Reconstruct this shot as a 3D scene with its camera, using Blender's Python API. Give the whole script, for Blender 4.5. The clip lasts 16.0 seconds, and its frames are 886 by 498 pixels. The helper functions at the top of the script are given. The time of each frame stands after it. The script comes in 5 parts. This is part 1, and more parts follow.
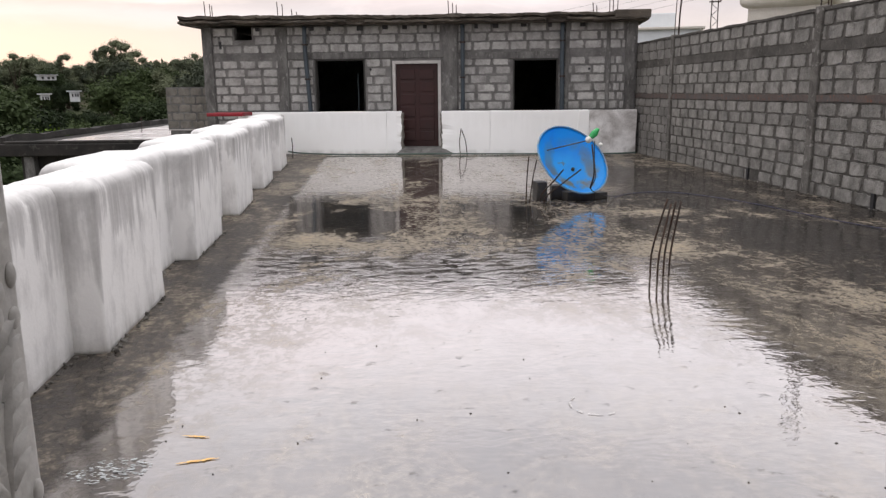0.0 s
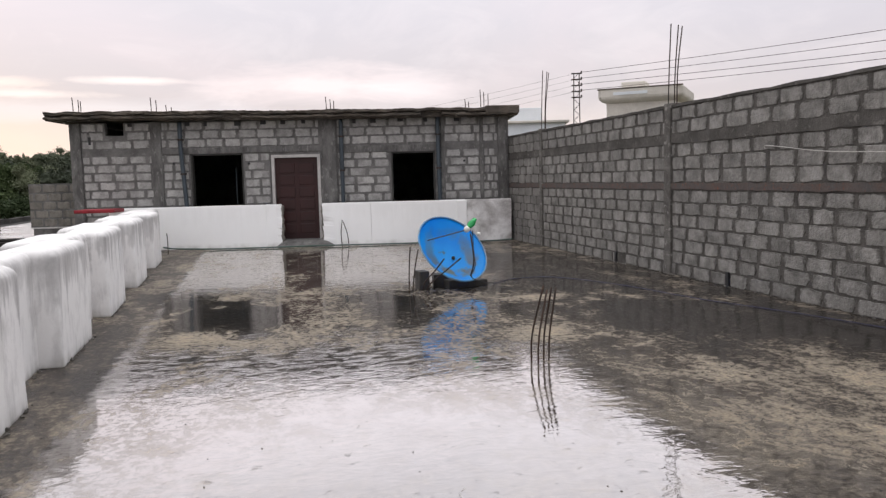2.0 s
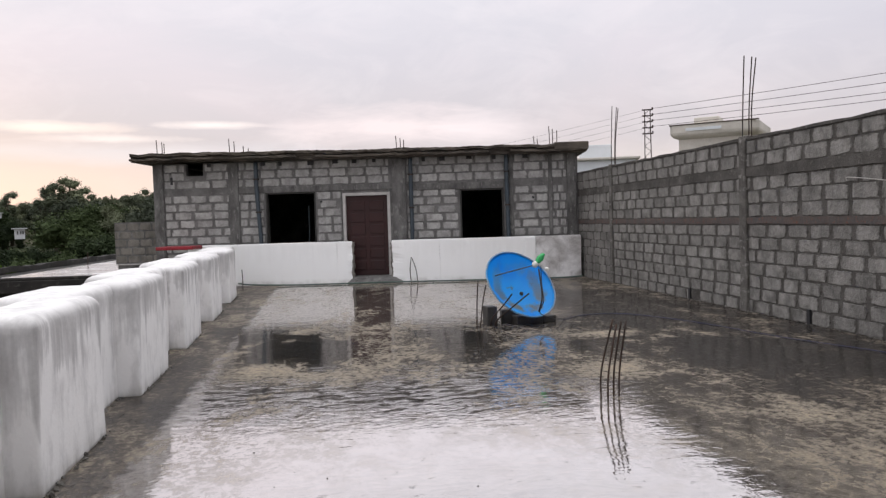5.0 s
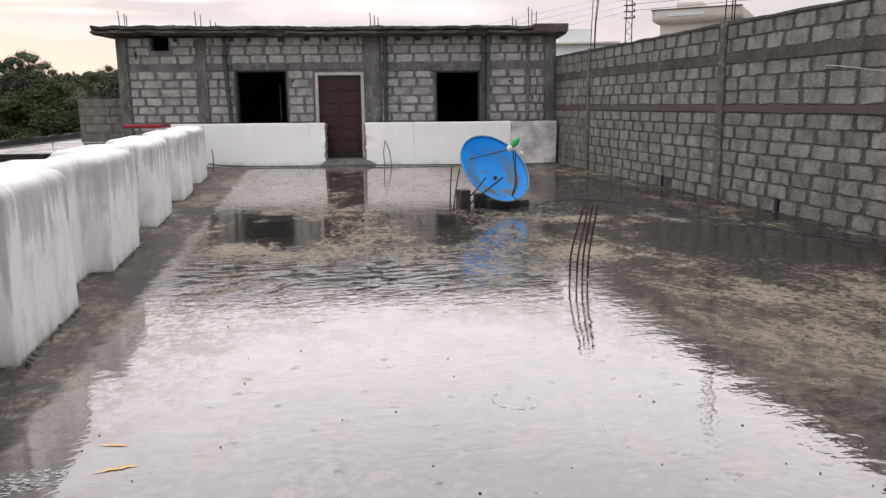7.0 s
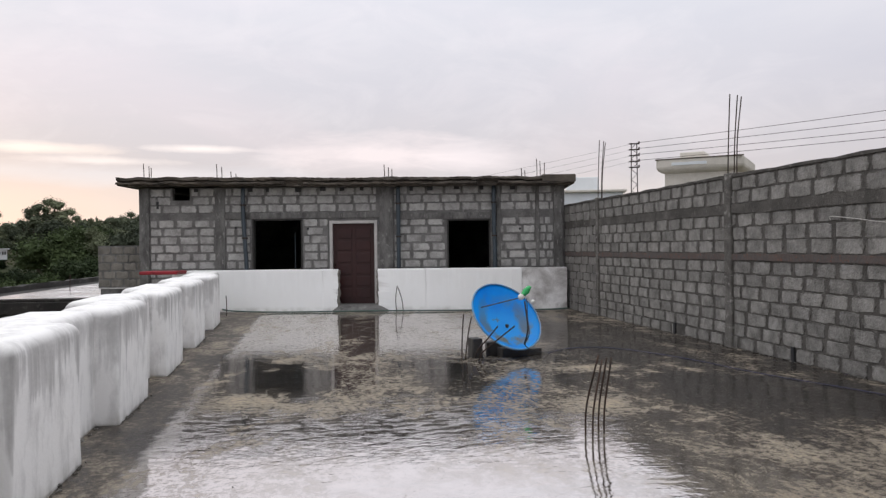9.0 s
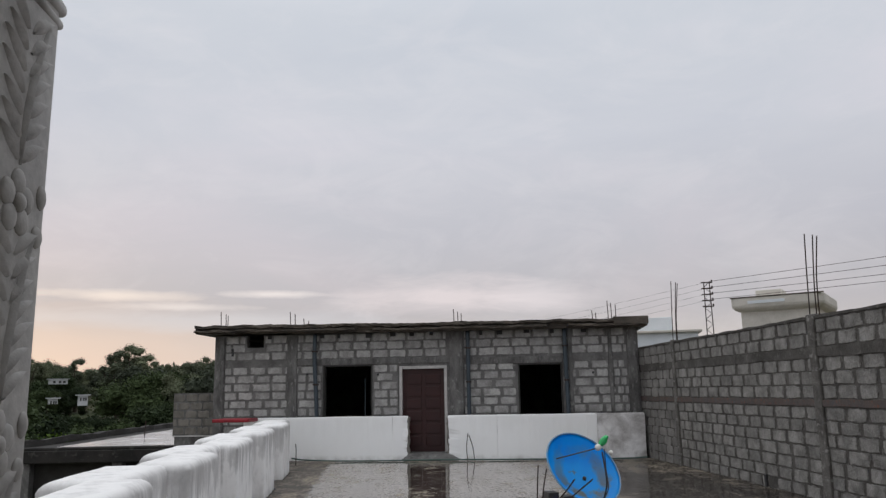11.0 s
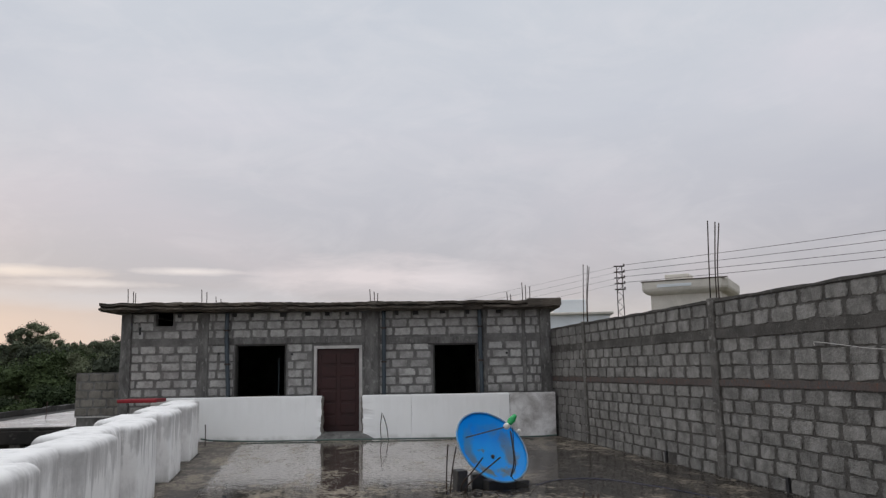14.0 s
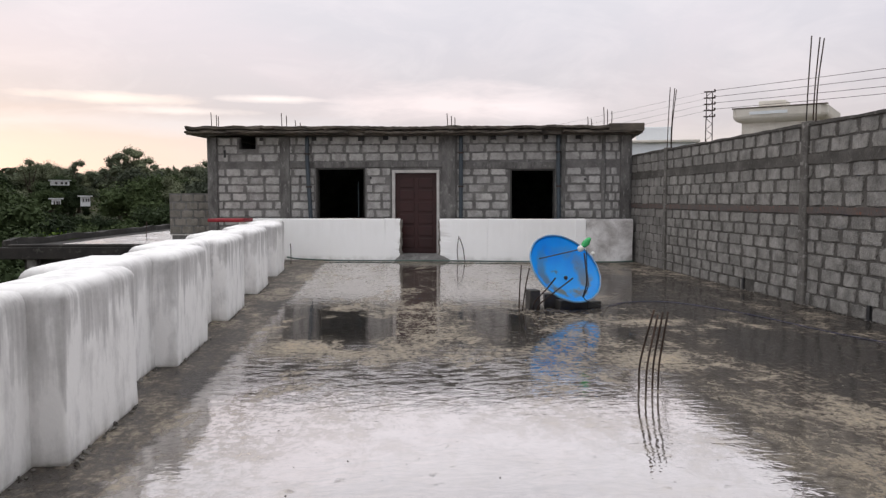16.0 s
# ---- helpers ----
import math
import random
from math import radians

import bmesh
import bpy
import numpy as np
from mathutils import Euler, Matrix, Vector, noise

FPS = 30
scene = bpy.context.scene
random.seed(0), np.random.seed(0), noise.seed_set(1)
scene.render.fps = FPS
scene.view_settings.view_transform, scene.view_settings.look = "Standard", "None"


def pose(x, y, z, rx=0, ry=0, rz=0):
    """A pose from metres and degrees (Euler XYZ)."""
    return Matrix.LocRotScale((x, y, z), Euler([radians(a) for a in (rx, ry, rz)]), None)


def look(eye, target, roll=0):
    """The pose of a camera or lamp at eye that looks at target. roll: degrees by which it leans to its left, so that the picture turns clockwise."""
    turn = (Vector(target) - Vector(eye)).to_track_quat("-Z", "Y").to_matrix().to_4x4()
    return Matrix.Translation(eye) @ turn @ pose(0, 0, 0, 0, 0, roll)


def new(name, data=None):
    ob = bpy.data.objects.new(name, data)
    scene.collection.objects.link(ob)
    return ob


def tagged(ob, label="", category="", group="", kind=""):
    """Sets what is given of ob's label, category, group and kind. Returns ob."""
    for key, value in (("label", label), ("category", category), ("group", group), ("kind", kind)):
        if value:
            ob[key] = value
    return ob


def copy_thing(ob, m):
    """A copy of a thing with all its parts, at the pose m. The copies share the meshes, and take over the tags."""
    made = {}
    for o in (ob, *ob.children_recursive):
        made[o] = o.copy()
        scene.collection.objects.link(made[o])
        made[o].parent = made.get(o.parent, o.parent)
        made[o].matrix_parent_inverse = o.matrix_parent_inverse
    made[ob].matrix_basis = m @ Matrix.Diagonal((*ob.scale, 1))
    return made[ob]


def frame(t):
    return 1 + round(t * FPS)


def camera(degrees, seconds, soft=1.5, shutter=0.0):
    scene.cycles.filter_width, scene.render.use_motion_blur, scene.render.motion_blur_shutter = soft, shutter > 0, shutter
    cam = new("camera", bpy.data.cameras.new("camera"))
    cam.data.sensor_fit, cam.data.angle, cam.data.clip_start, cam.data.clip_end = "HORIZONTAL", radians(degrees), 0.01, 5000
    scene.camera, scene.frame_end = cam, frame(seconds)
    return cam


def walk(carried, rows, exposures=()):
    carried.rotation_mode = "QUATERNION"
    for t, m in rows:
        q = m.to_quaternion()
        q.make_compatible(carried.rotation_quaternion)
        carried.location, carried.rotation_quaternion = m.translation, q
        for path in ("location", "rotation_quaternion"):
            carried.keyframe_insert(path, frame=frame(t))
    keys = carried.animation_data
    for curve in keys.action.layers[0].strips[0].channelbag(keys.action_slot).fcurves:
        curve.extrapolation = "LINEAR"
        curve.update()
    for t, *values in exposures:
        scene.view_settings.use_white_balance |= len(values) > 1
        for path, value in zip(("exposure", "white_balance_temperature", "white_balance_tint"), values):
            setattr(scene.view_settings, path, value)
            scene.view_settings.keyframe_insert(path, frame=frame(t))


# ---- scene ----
cam = camera(60.49, 16.0, soft=1.35)
# seconds, eye x y z, yaw, pitch, lean to the left
PATH = [
    (0, -0.016, 0.062, 1.459, -4.54, -11.75, -0.59),
    (0.5, -0.008, 0.010, 1.489, -9.21, -11.71, -0.84),
    (1, 0.002, 0.012, 1.489, -11.50, -10.06, -1.10),
    (1.5, -0.013, -0.004, 1.496, -12.85, -7.65, -1.24),
    (2, -0.026, -0.010, 1.502, -13.49, -5.27, -1.43),
    (2.5, -0.034, -0.021, 1.516, -13.42, -2.92, -1.66),
    (3, -0.050, -0.027, 1.512, -12.62, -0.76, -1.89),
    (3.2, -0.048, -0.026, 1.508, -12.02, -0.04, -1.90),
    (5.3, 0.000, -0.008, 1.446, -8.21, -3.52, -1.62),
    (5.5, 0.001, -0.006, 1.441, -8.58, -4.78, -1.58),
    (6, 0.004, 0.006, 1.418, -9.42, -7.67, -1.25),
    (6.5, -0.005, 0.007, 1.403, -10.06, -9.80, -0.86),
    (7, -0.002, -0.002, 1.406, -10.16, -10.79, -0.53),
    (7.5, -0.009, -0.005, 1.403, -9.98, -10.22, -0.32),
    (8, -0.008, 0.001, 1.412, -9.73, -8.03, -0.34),
    (8.5, -0.000, 0.001, 1.445, -9.56, -4.10, -0.45),
    (9, -0.002, 0.011, 1.487, -9.40, -0.10, -0.60),
    (9.5, -0.016, 0.021, 1.516, -8.95, 3.98, -0.77),
    (10, -0.029, 0.001, 1.560, -7.79, 7.30, -0.90),
    (10.2, -0.029, -0.001, 1.562, -7.15, 8.28, -0.92),
    (12.3, 0.000, 0.040, 1.545, -1.84, 11.33, -1.20),
    (12.5, 0.010, 0.044, 1.543, -2.24, 11.31, -1.19),
    (13, 0.086, 0.072, 1.536, -4.23, 11.18, -1.02),
    (13.5, 0.088, 0.062, 1.540, -7.04, 10.58, -0.96),
    (14, 0.077, 0.029, 1.557, -10.36, 9.02, -0.94),
    (14.5, 0.086, 0.008, 1.541, -12.13, 6.35, -0.70),
    (15, 0.085, 0.015, 1.512, -12.15, 2.53, -0.38),
    (15.5, 0.097, 0.041, 1.482, -9.59, -1.20, -0.02),
    (16, 0.147, 0.121, 1.466, -4.28, -3.76, -0.07),
]


def aim(x, y, z, yaw, pitch, lean):
    a, b = radians(yaw), radians(pitch)
    way = Vector((-math.sin(a) * math.cos(b), math.cos(a) * math.cos(b), math.sin(b)))
    return look((x, y, z), Vector((x, y, z)) + way, lean)


EXPOSURES = [(0, 0.22, 6600, 12), (1.5, 0.20, 6550, 12), (3, 0.05, 6400, 12), (5.5, 0.05, 6450, 12), (7, 0.20, 6580, 12), (8, 0.17, 6550, 12), (9, 0.02, 6350, 10), (9.5, -0.14, 6300, 9), (12.5, -0.40, 6250, 8), (14.5, -0.36, 6250, 8), (15, -0.14, 6350, 9), (16, 0.06, 6450, 11)]
walk(cam, [(t, aim(*r)) for t, *r in PATH], EXPOSURES)

# ---- light ----
world = bpy.data.worlds.new("evening_sky")
scene.world = world
world.use_nodes = True


class G:
    """A short hand for node trees."""

    def __init__(self, tree):
        self.t = tree
        tree.nodes.clear()

    def n(self, kind, ins=(), **kw):
        node = self.t.nodes.new(kind)
        if "operation" in kw:
            node.operation = kw["operation"]
        if "use_clamp" in kw:
            node.use_clamp = kw["use_clamp"]
        if "data_type" in kw:
            node.data_type = kw["data_type"]
        if "blend_type" in kw:
            node.blend_type = kw["blend_type"]
        if "sky_type" in kw:
            node.sky_type, node.sun_disc = kw["sky_type"], False
            node.sun_elevation, node.sun_rotation = kw["sun_elevation"], kw["sun_rotation"]
        for k, v in dict(ins).items():
            if isinstance(v, bpy.types.NodeSocket):
                self.t.links.new(v, node.inputs[k])
            else:
                node.inputs[k].default_value = v
        return node

    def math(self, op, a, b=0.0, clamp=False):
        return self.n("ShaderNodeMath", {0: a, 1: b}, operation=op, use_clamp=clamp).outputs[0]

    def ramp(self, fac, stops):
        node = self.n("ShaderNodeValToRGB", {0: fac})
        el = node.color_ramp.elements
        while len(el) < len(stops):
            el.new(0.5)
        for e, (p, c) in zip(el, stops):
            e.position = p
            e.color = (*c, 1) if len(c) == 3 else c
        return node.outputs[0]

    def noise(self, vec, scale, detail=4.0, rough=0.55, dist=0.0):
        return self.n("ShaderNodeTexNoise", {"Vector": vec, "Scale": scale, "Detail": detail, "Roughness": rough, "Distortion": dist}).outputs[0]

    def mapping(self, vec, scale=(1, 1, 1), rot=(0, 0, 0), loc=(0, 0, 0)):
        return self.n("ShaderNodeMapping", {"Vector": vec, "Scale": scale, "Rotation": rot, "Location": loc}).outputs[0]

    def mix(self, fac, a, b, mode="MIX"):
        node = self.n("ShaderNodeMix", data_type="RGBA", blend_type=mode)
        for k, v in ((0, fac), (6, a), (7, b)):
            if isinstance(v, bpy.types.NodeSocket):
                self.t.links.new(v, node.inputs[k])
            else:
                node.inputs[k].default_value = v if k == 0 else (*v, 1)
        return node.outputs[2]


def vec_out(g, which="Object"):
    return g.n("ShaderNodeTexCoord").outputs[which]


g = G(world.node_tree)
d = vec_out(g, "Generated")
sep = g.n("ShaderNodeSeparateXYZ", {0: d})
z = sep.outputs[2]
# overcast veil: warm near the horizon, lavender grey above, brighter high up
veil = g.ramp(g.math("MULTIPLY", z, 1.0, True), [(0.0, (0.74, 0.63, 0.56)), (0.05, (0.70, 0.62, 0.58)), (0.10, (0.575, 0.533, 0.545)), (0.20, (0.625, 0.60, 0.635)), (0.32, (0.685, 0.68, 0.725)), (0.46, (0.70, 0.71, 0.755)), (1.0, (1.45, 1.47, 1.49))])
cl = g.noise(g.mapping(d, (1.3, 1.3, 3.4)), 1.5, 6, 0.58, 0.5)
cloud = g.ramp(cl, [(0.3, (0.93, 0.94, 0.96)), (0.5, (1.0, 1.0, 1.0)), (0.68, (1.09, 1.05, 1.045))])
sky = g.mix(1.0, veil, cloud, "MULTIPLY")
puff = g.noise(g.mapping(d, (7, 7, 16)), 1.0, 6, 0.62, 0.6)
sky = g.mix(g.ramp(puff, [(0.48, (0, 0, 0)), (0.68, (0.16, 0.16, 0.16))]), sky, (0.95, 0.88, 0.88))
# the low sunset glow in the north-west, and the lit bars and puffs of cloud over it
azim = g.math("MULTIPLY", g.math("ARCTAN2", g.math("MULTIPLY", sep.outputs[0], -1.0), sep.outputs[1]), 57.3)
ragged = g.math("SUBTRACT", g.noise(g.mapping(d, (9, 9, 40)), 1.0, 5, 0.6, 0.4), 0.5)


def cloud_bar(sky, az, height, half_az, half_h, colour, amount, rag=1.6):
    u = g.math("MULTIPLY", g.math("SUBTRACT", azim, az), 1 / half_az)
    w = g.math("MULTIPLY", g.math("SUBTRACT", z, height), 1 / half_h)
    far = g.math("SQRT", g.math("ADD", g.math("MULTIPLY", u, u), g.math("MULTIPLY", w, w)))
    far = g.math("ADD", far, g.math("MULTIPLY", ragged, rag))
    k = g.ramp(g.math("MULTIPLY", far, 0.5), [(0.12, (amount, amount, amount)), (0.55, (0, 0, 0))])
    return g.mix(k, sky, colour)


sky = cloud_bar(sky, 19.0, 0.045, 16.0, 0.075, (0.79, 0.635, 0.56), 0.8, 0.7)
sky = cloud_bar(sky, 14.0, 0.092, 17.0, 0.016, (0.72, 0.72, 0.76), 0.5)
sky = cloud_bar(sky, 19.5, 0.121, 6.0, 0.008, (1.0, 0.86, 0.77), 0.8)
sky = cloud_bar(sky, 14.5, 0.108, 5.5, 0.006, (0.98, 0.88, 0.83), 0.6)
sky = cloud_bar(sky, 8.5, 0.126, 3.6, 0.006, (1.02, 0.91, 0.86), 0.75)
sky = cloud_bar(sky, -4.5, 0.122, 8.0, 0.030, (0.92, 0.80, 0.79), 0.75)
sky = cloud_bar(sky, -12.5, 0.118, 5.0, 0.024, (0.90, 0.80, 0.80), 0.6)
nish = g.n("ShaderNodeTexSky", sky_type="NISHITA", sun_elevation=radians(4), sun_rotation=radians(-30))
sky = g.mix(1.0, sky, g.n("ShaderNodeVectorMath", {0: nish.outputs[0], "Scale": 0.006}, operation="SCALE").outputs[0], "ADD")
bg = g.n("ShaderNodeBackground", {0: sky, 1: 1.15})
g.n("ShaderNodeOutputWorld", {0: bg.outputs[0]})

sun = new("sun", bpy.data.lights.new("sun", "SUN"))
sun.data.energy, sun.data.angle, sun.data.color = 0.5, radians(60), (1.0, 0.93, 0.86)
sun.matrix_world = look((0, 0, 30), (3, -6, 0))


# ---- materials ----
def material(name):
    m = bpy.data.materials.new(name)
    m.use_nodes = True
    return m, G(m.node_tree)


def finish(g, color, rough, bump=None, strength=0.3, dist=0.01, metal=0.0, spec=0.5, **more):
    ins = {"Base Color": color, "Roughness": rough, "Metallic": metal, "Specular IOR Level": spec}
    ins.update(more)
    if bump is not None:
        ins["Normal"] = g.n("ShaderNodeBump", {"Height": bump, "Strength": strength, "Distance": dist}).outputs[0]
    p = g.n("ShaderNodeBsdfPrincipled", ins)
    g.n("ShaderNodeOutputMaterial", {0: p.outputs[0]})


def surface(name, c1, c2, rough=0.8, grain=60.0, stain=2.0, bump=0.4, dist=0.004, metal=0.0, vary=0.0, stretch=(1, 1, 1), c3=None, spec=0.4, smear=None):
    """Two scales of colour, a fine relief, and a tone of its own for each piece."""
    m, g = material(name)
    v = raw = vec_out(g)
    if vary:
        o = g.n("ShaderNodeObjectInfo").outputs["Random"]
        v = g.n("ShaderNodeVectorMath", {0: v, 1: g.n("ShaderNodeCombineXYZ", {0: g.math("MULTIPLY", o, 37.0), 1: g.math("MULTIPLY", o, 71.0), 2: g.math("MULTIPLY", o, 53.0)}).outputs[0]}, operation="ADD").outputs[0]
    v = g.mapping(v, stretch)
    big = g.noise(v, stain, 5, 0.6, 0.3)
    fine = g.noise(v, grain, 3, 0.6)
    col = g.mix(g.ramp(big, [(0.35, (0, 0, 0)), (0.65, (1, 1, 1))]), c1, c2)
    if c3:
        col = g.mix(g.ramp(g.noise(v, stain * 3.3, 4, 0.6), [(0.58, (0, 0, 0)), (0.68, (1, 1, 1))]), col, c3)
    col = g.mix(0.35, col, g.ramp(fine, [(0.3, (0.35, 0.35, 0.35)), (0.7, (0.75, 0.75, 0.75))]), "OVERLAY")
    if smear:
        sep = g.n("ShaderNodeSeparateXYZ", {0: raw})
        ex = g.math("MULTIPLY", g.math("ABSOLUTE", sep.outputs[0]), 1 / 0.20)
        ez = g.math("MULTIPLY", g.math("ABSOLUTE", sep.outputs[2]), 1 / 0.08)
        edge = g.math("ADD", g.math("MAXIMUM", ex, ez), g.math("MULTIPLY", g.noise(v, 13, 6, 0.72), 1.0))
        col = g.mix(g.math("MULTIPLY", g.math("SUBTRACT", edge, 1.27), 5.0, True), col, smear)
    if vary:
        r = g.n("ShaderNodeObjectInfo").outputs["Random"]
        r2 = g.n("ShaderNodeNewGeometry").outputs["Random Per Island"]
        k = g.math("ADD", g.math("MULTIPLY", g.math("ADD", r, r2), vary), 1.0 - vary)
        col = g.mix(1.0, col, g.n("ShaderNodeCombineColor", {0: k, 1: k, 2: k}).outputs[0], "MULTIPLY")
    hgt = g.math("ADD", g.math("MULTIPLY", big, 0.6), fine)
    finish(g, col, rough, hgt, bump, dist, metal, spec)
    return m


M_BLOCK = surface("concrete_block", (0.41, 0.40, 0.385), (0.24, 0.234, 0.223), 0.9, 36, 4.5, 1.0, 0.012, vary=0.26, smear=(0.155, 0.15, 0.145))
# house blocks and mortar again, with the east wall's dimmer light in the colour
M_BLOCK_EAST = surface("shaded_concrete_block", (0.260, 0.250, 0.232), (0.132, 0.126, 0.116), 0.85, 34, 5.0, 1.0, 0.014, vary=0.30, smear=(0.082, 0.076, 0.068))
M_BLOCK_FAR = surface("shaded_concrete_block_far", (0.225, 0.216, 0.201), (0.13, 0.124, 0.115), 0.85, 45, 3.0, 0.8, 0.009, vary=0.26)
M_MORTAR_EAST = surface("shaded_mortar", (0.100, 0.093, 0.084), (0.050, 0.046, 0.041), 0.9, 40, 3.0, 0.9, 0.010, c3=(0.14, 0.132, 0.12))
M_MORTAR = surface("mortar", (0.175, 0.169, 0.163), (0.10, 0.096, 0.093), 0.9, 40, 2.6, 0.8, 0.009, c3=(0.21, 0.205, 0.198))
M_BRICKBAND = surface("brick_band", (0.10, 0.075, 0.065), (0.085, 0.078, 0.075), 0.9, 30, 6.0, 0.6, 0.008, c3=(0.16, 0.07, 0.045))
M_CONCRETE = surface("raw_concrete", (0.175, 0.17, 0.163), (0.075, 0.072, 0.069), 0.85, 30, 3.0, 0.9, 0.014, c3=(0.23, 0.225, 0.215), stretch=(1.5, 1.5, 0.6))
M_COLUMN_EAST = surface("dark_cast_concrete", (0.15, 0.141, 0.128), (0.07, 0.065, 0.058), 0.85, 30, 3.5, 0.9, 0.014, c3=(0.27, 0.26, 0.245))
M_SLAB = surface("weathered_slab", (0.125, 0.104, 0.083), (0.048, 0.041, 0.035), 0.9, 20, 1.6, 0.9, 0.014, c3=(0.15, 0.135, 0.115), stretch=(1, 1, 4))
M_LOWSLAB = surface("black_weathered_concrete", (0.035, 0.031, 0.028), (0.016, 0.015, 0.014), 0.9, 20, 1.2, 0.8, 0.014, c3=(0.06, 0.055, 0.05))
M_LOWBLOCK = surface("old_block", (0.225, 0.208, 0.182), (0.125, 0.116, 0.103), 0.9, 45, 3.0, 0.6, 0.006, vary=0.2)
M_DOOR = surface("maroon_door_paint", (0.036, 0.0095, 0.0088), (0.026, 0.0075, 0.007), 0.45, 80, 3.0, 0.15, 0.002)
M_DOORFRAME = surface("pale_door_frame", (0.52, 0.50, 0.48), (0.40, 0.385, 0.37), 0.7, 60, 4.0, 0.3)
M_STEEL = surface("dark_reinforcing_steel", (0.035, 0.028, 0.025), (0.06, 0.035, 0.025), 0.6, 120, 8.0, 0.4, 0.002, 0.6)
M_PIPE = surface("grey_plastic_pipe", (0.05, 0.066, 0.08), (0.034, 0.045, 0.055), 0.45, 60, 3.0, 0.1, 0.002)
M_RED = surface("red_paint", (0.30, 0.02, 0.03), (0.20, 0.016, 0.024), 0.5, 50, 4.0, 0.2)
M_GREEN = surface("green_plastic", (0.03, 0.33, 0.09), (0.05, 0.42, 0.14), 0.25, 40, 6.0, 0.2)
M_WHITEPLASTIC = surface("white_plastic", (0.75, 0.74, 0.70), (0.62, 0.60, 0.56), 0.4, 50, 5.0, 0.1)
M_BLACK = surface("black_rubber", (0.02, 0.02, 0.022), (0.03, 0.03, 0.032), 0.5, 60, 5.0, 0.2)
M_HOSE = surface("dark_green_hose", (0.04, 0.075, 0.062), (0.055, 0.095, 0.08), 0.4, 60, 4.0, 0.1)
M_BLUECABLE = surface("blue_cable", (0.012, 0.014, 0.045), (0.02, 0.022, 0.07), 0.4, 60, 4.0, 0.1)
M_STRING = surface("pale_string", (0.5, 0.48, 0.45), (0.4, 0.38, 0.36), 0.8, 60, 4.0, 0.1)
M_CARVED = surface("carved_plaster", (0.52, 0.505, 0.48), (0.38, 0.365, 0.345), 0.55, 60, 6.0, 0.35, 0.003)
# near-black: the lack of light indoors and under roofs is put into the colour
M_SHADE = surface("painted_shade", (0.05, 0.048, 0.045), (0.035, 0.033, 0.03), 0.9, 20, 2.0, 0.3)
M_CREAM = surface("cream_render", (0.62, 0.58, 0.52), (0.52, 0.49, 0.44), 0.8, 30, 1.0, 0.2)
M_FARWHITE = surface("far_white_paint", (0.72, 0.75, 0.78), (0.62, 0.66, 0.68), 0.8, 30, 1.0, 0.2)
M_FARHOUSE = surface("dull_white_paint", (0.62, 0.63, 0.64), (0.50, 0.51, 0.52), 0.8, 30, 1.0, 0.2)
M_TRUNK = surface("bark", (0.06, 0.045, 0.03), (0.035, 0.028, 0.02), 0.9, 20, 3.0, 0.6, 0.01)
M_GROUND = surface("ground_scrub", (0.045, 0.06, 0.022), (0.09, 0.07, 0.045), 0.95, 3.0, 0.08, 0.5, 0.05)


def leaf_material(name, c1, c2):
    m, g = material(name)
    r = g.n("ShaderNodeNewGeometry").outputs["Random Per Island"]
    o = g.n("ShaderNodeObjectInfo").outputs["Random"]
    big = g.noise(vec_out(g), 0.9, 4, 0.6)
    col = g.mix(g.math("ADD", g.math("MULTIPLY", r, 0.45), g.ramp(big, [(0.38, (0, 0, 0)), (0.66, (0.6, 0.6, 0.6))]), True), c1, c2)
    col = g.mix(g.math("MULTIPLY", o, 0.35), col, (c2[0] * 1.5, c2[1] * 1.25, c2[2] * 0.9))
    k = g.math("ADD", g.math("MULTIPLY", o, 0.9), 0.5)
    col = g.mix(1.0, col, g.n("ShaderNodeCombineColor", {0: k, 1: k, 2: k}).outputs[0], "MULTIPLY")
    finish(g, col, 0.7, g.noise(vec_out(g), 5.0, 5), 0.5, 0.06, spec=0.1)
    return m


M_LEAF = leaf_material("dark_leaves", (0.021, 0.035, 0.017), (0.047, 0.069, 0.031))
# paler and greyer leaves: the haze of distance is mixed into their colour
M_LEAF_FAR = leaf_material("haze_tinted_leaves", (0.062, 0.078, 0.054), (0.098, 0.117, 0.080))
M_LEAF_LIGHT = leaf_material("bright_leaves", (0.045, 0.085, 0.016), (0.085, 0.14, 0.028))


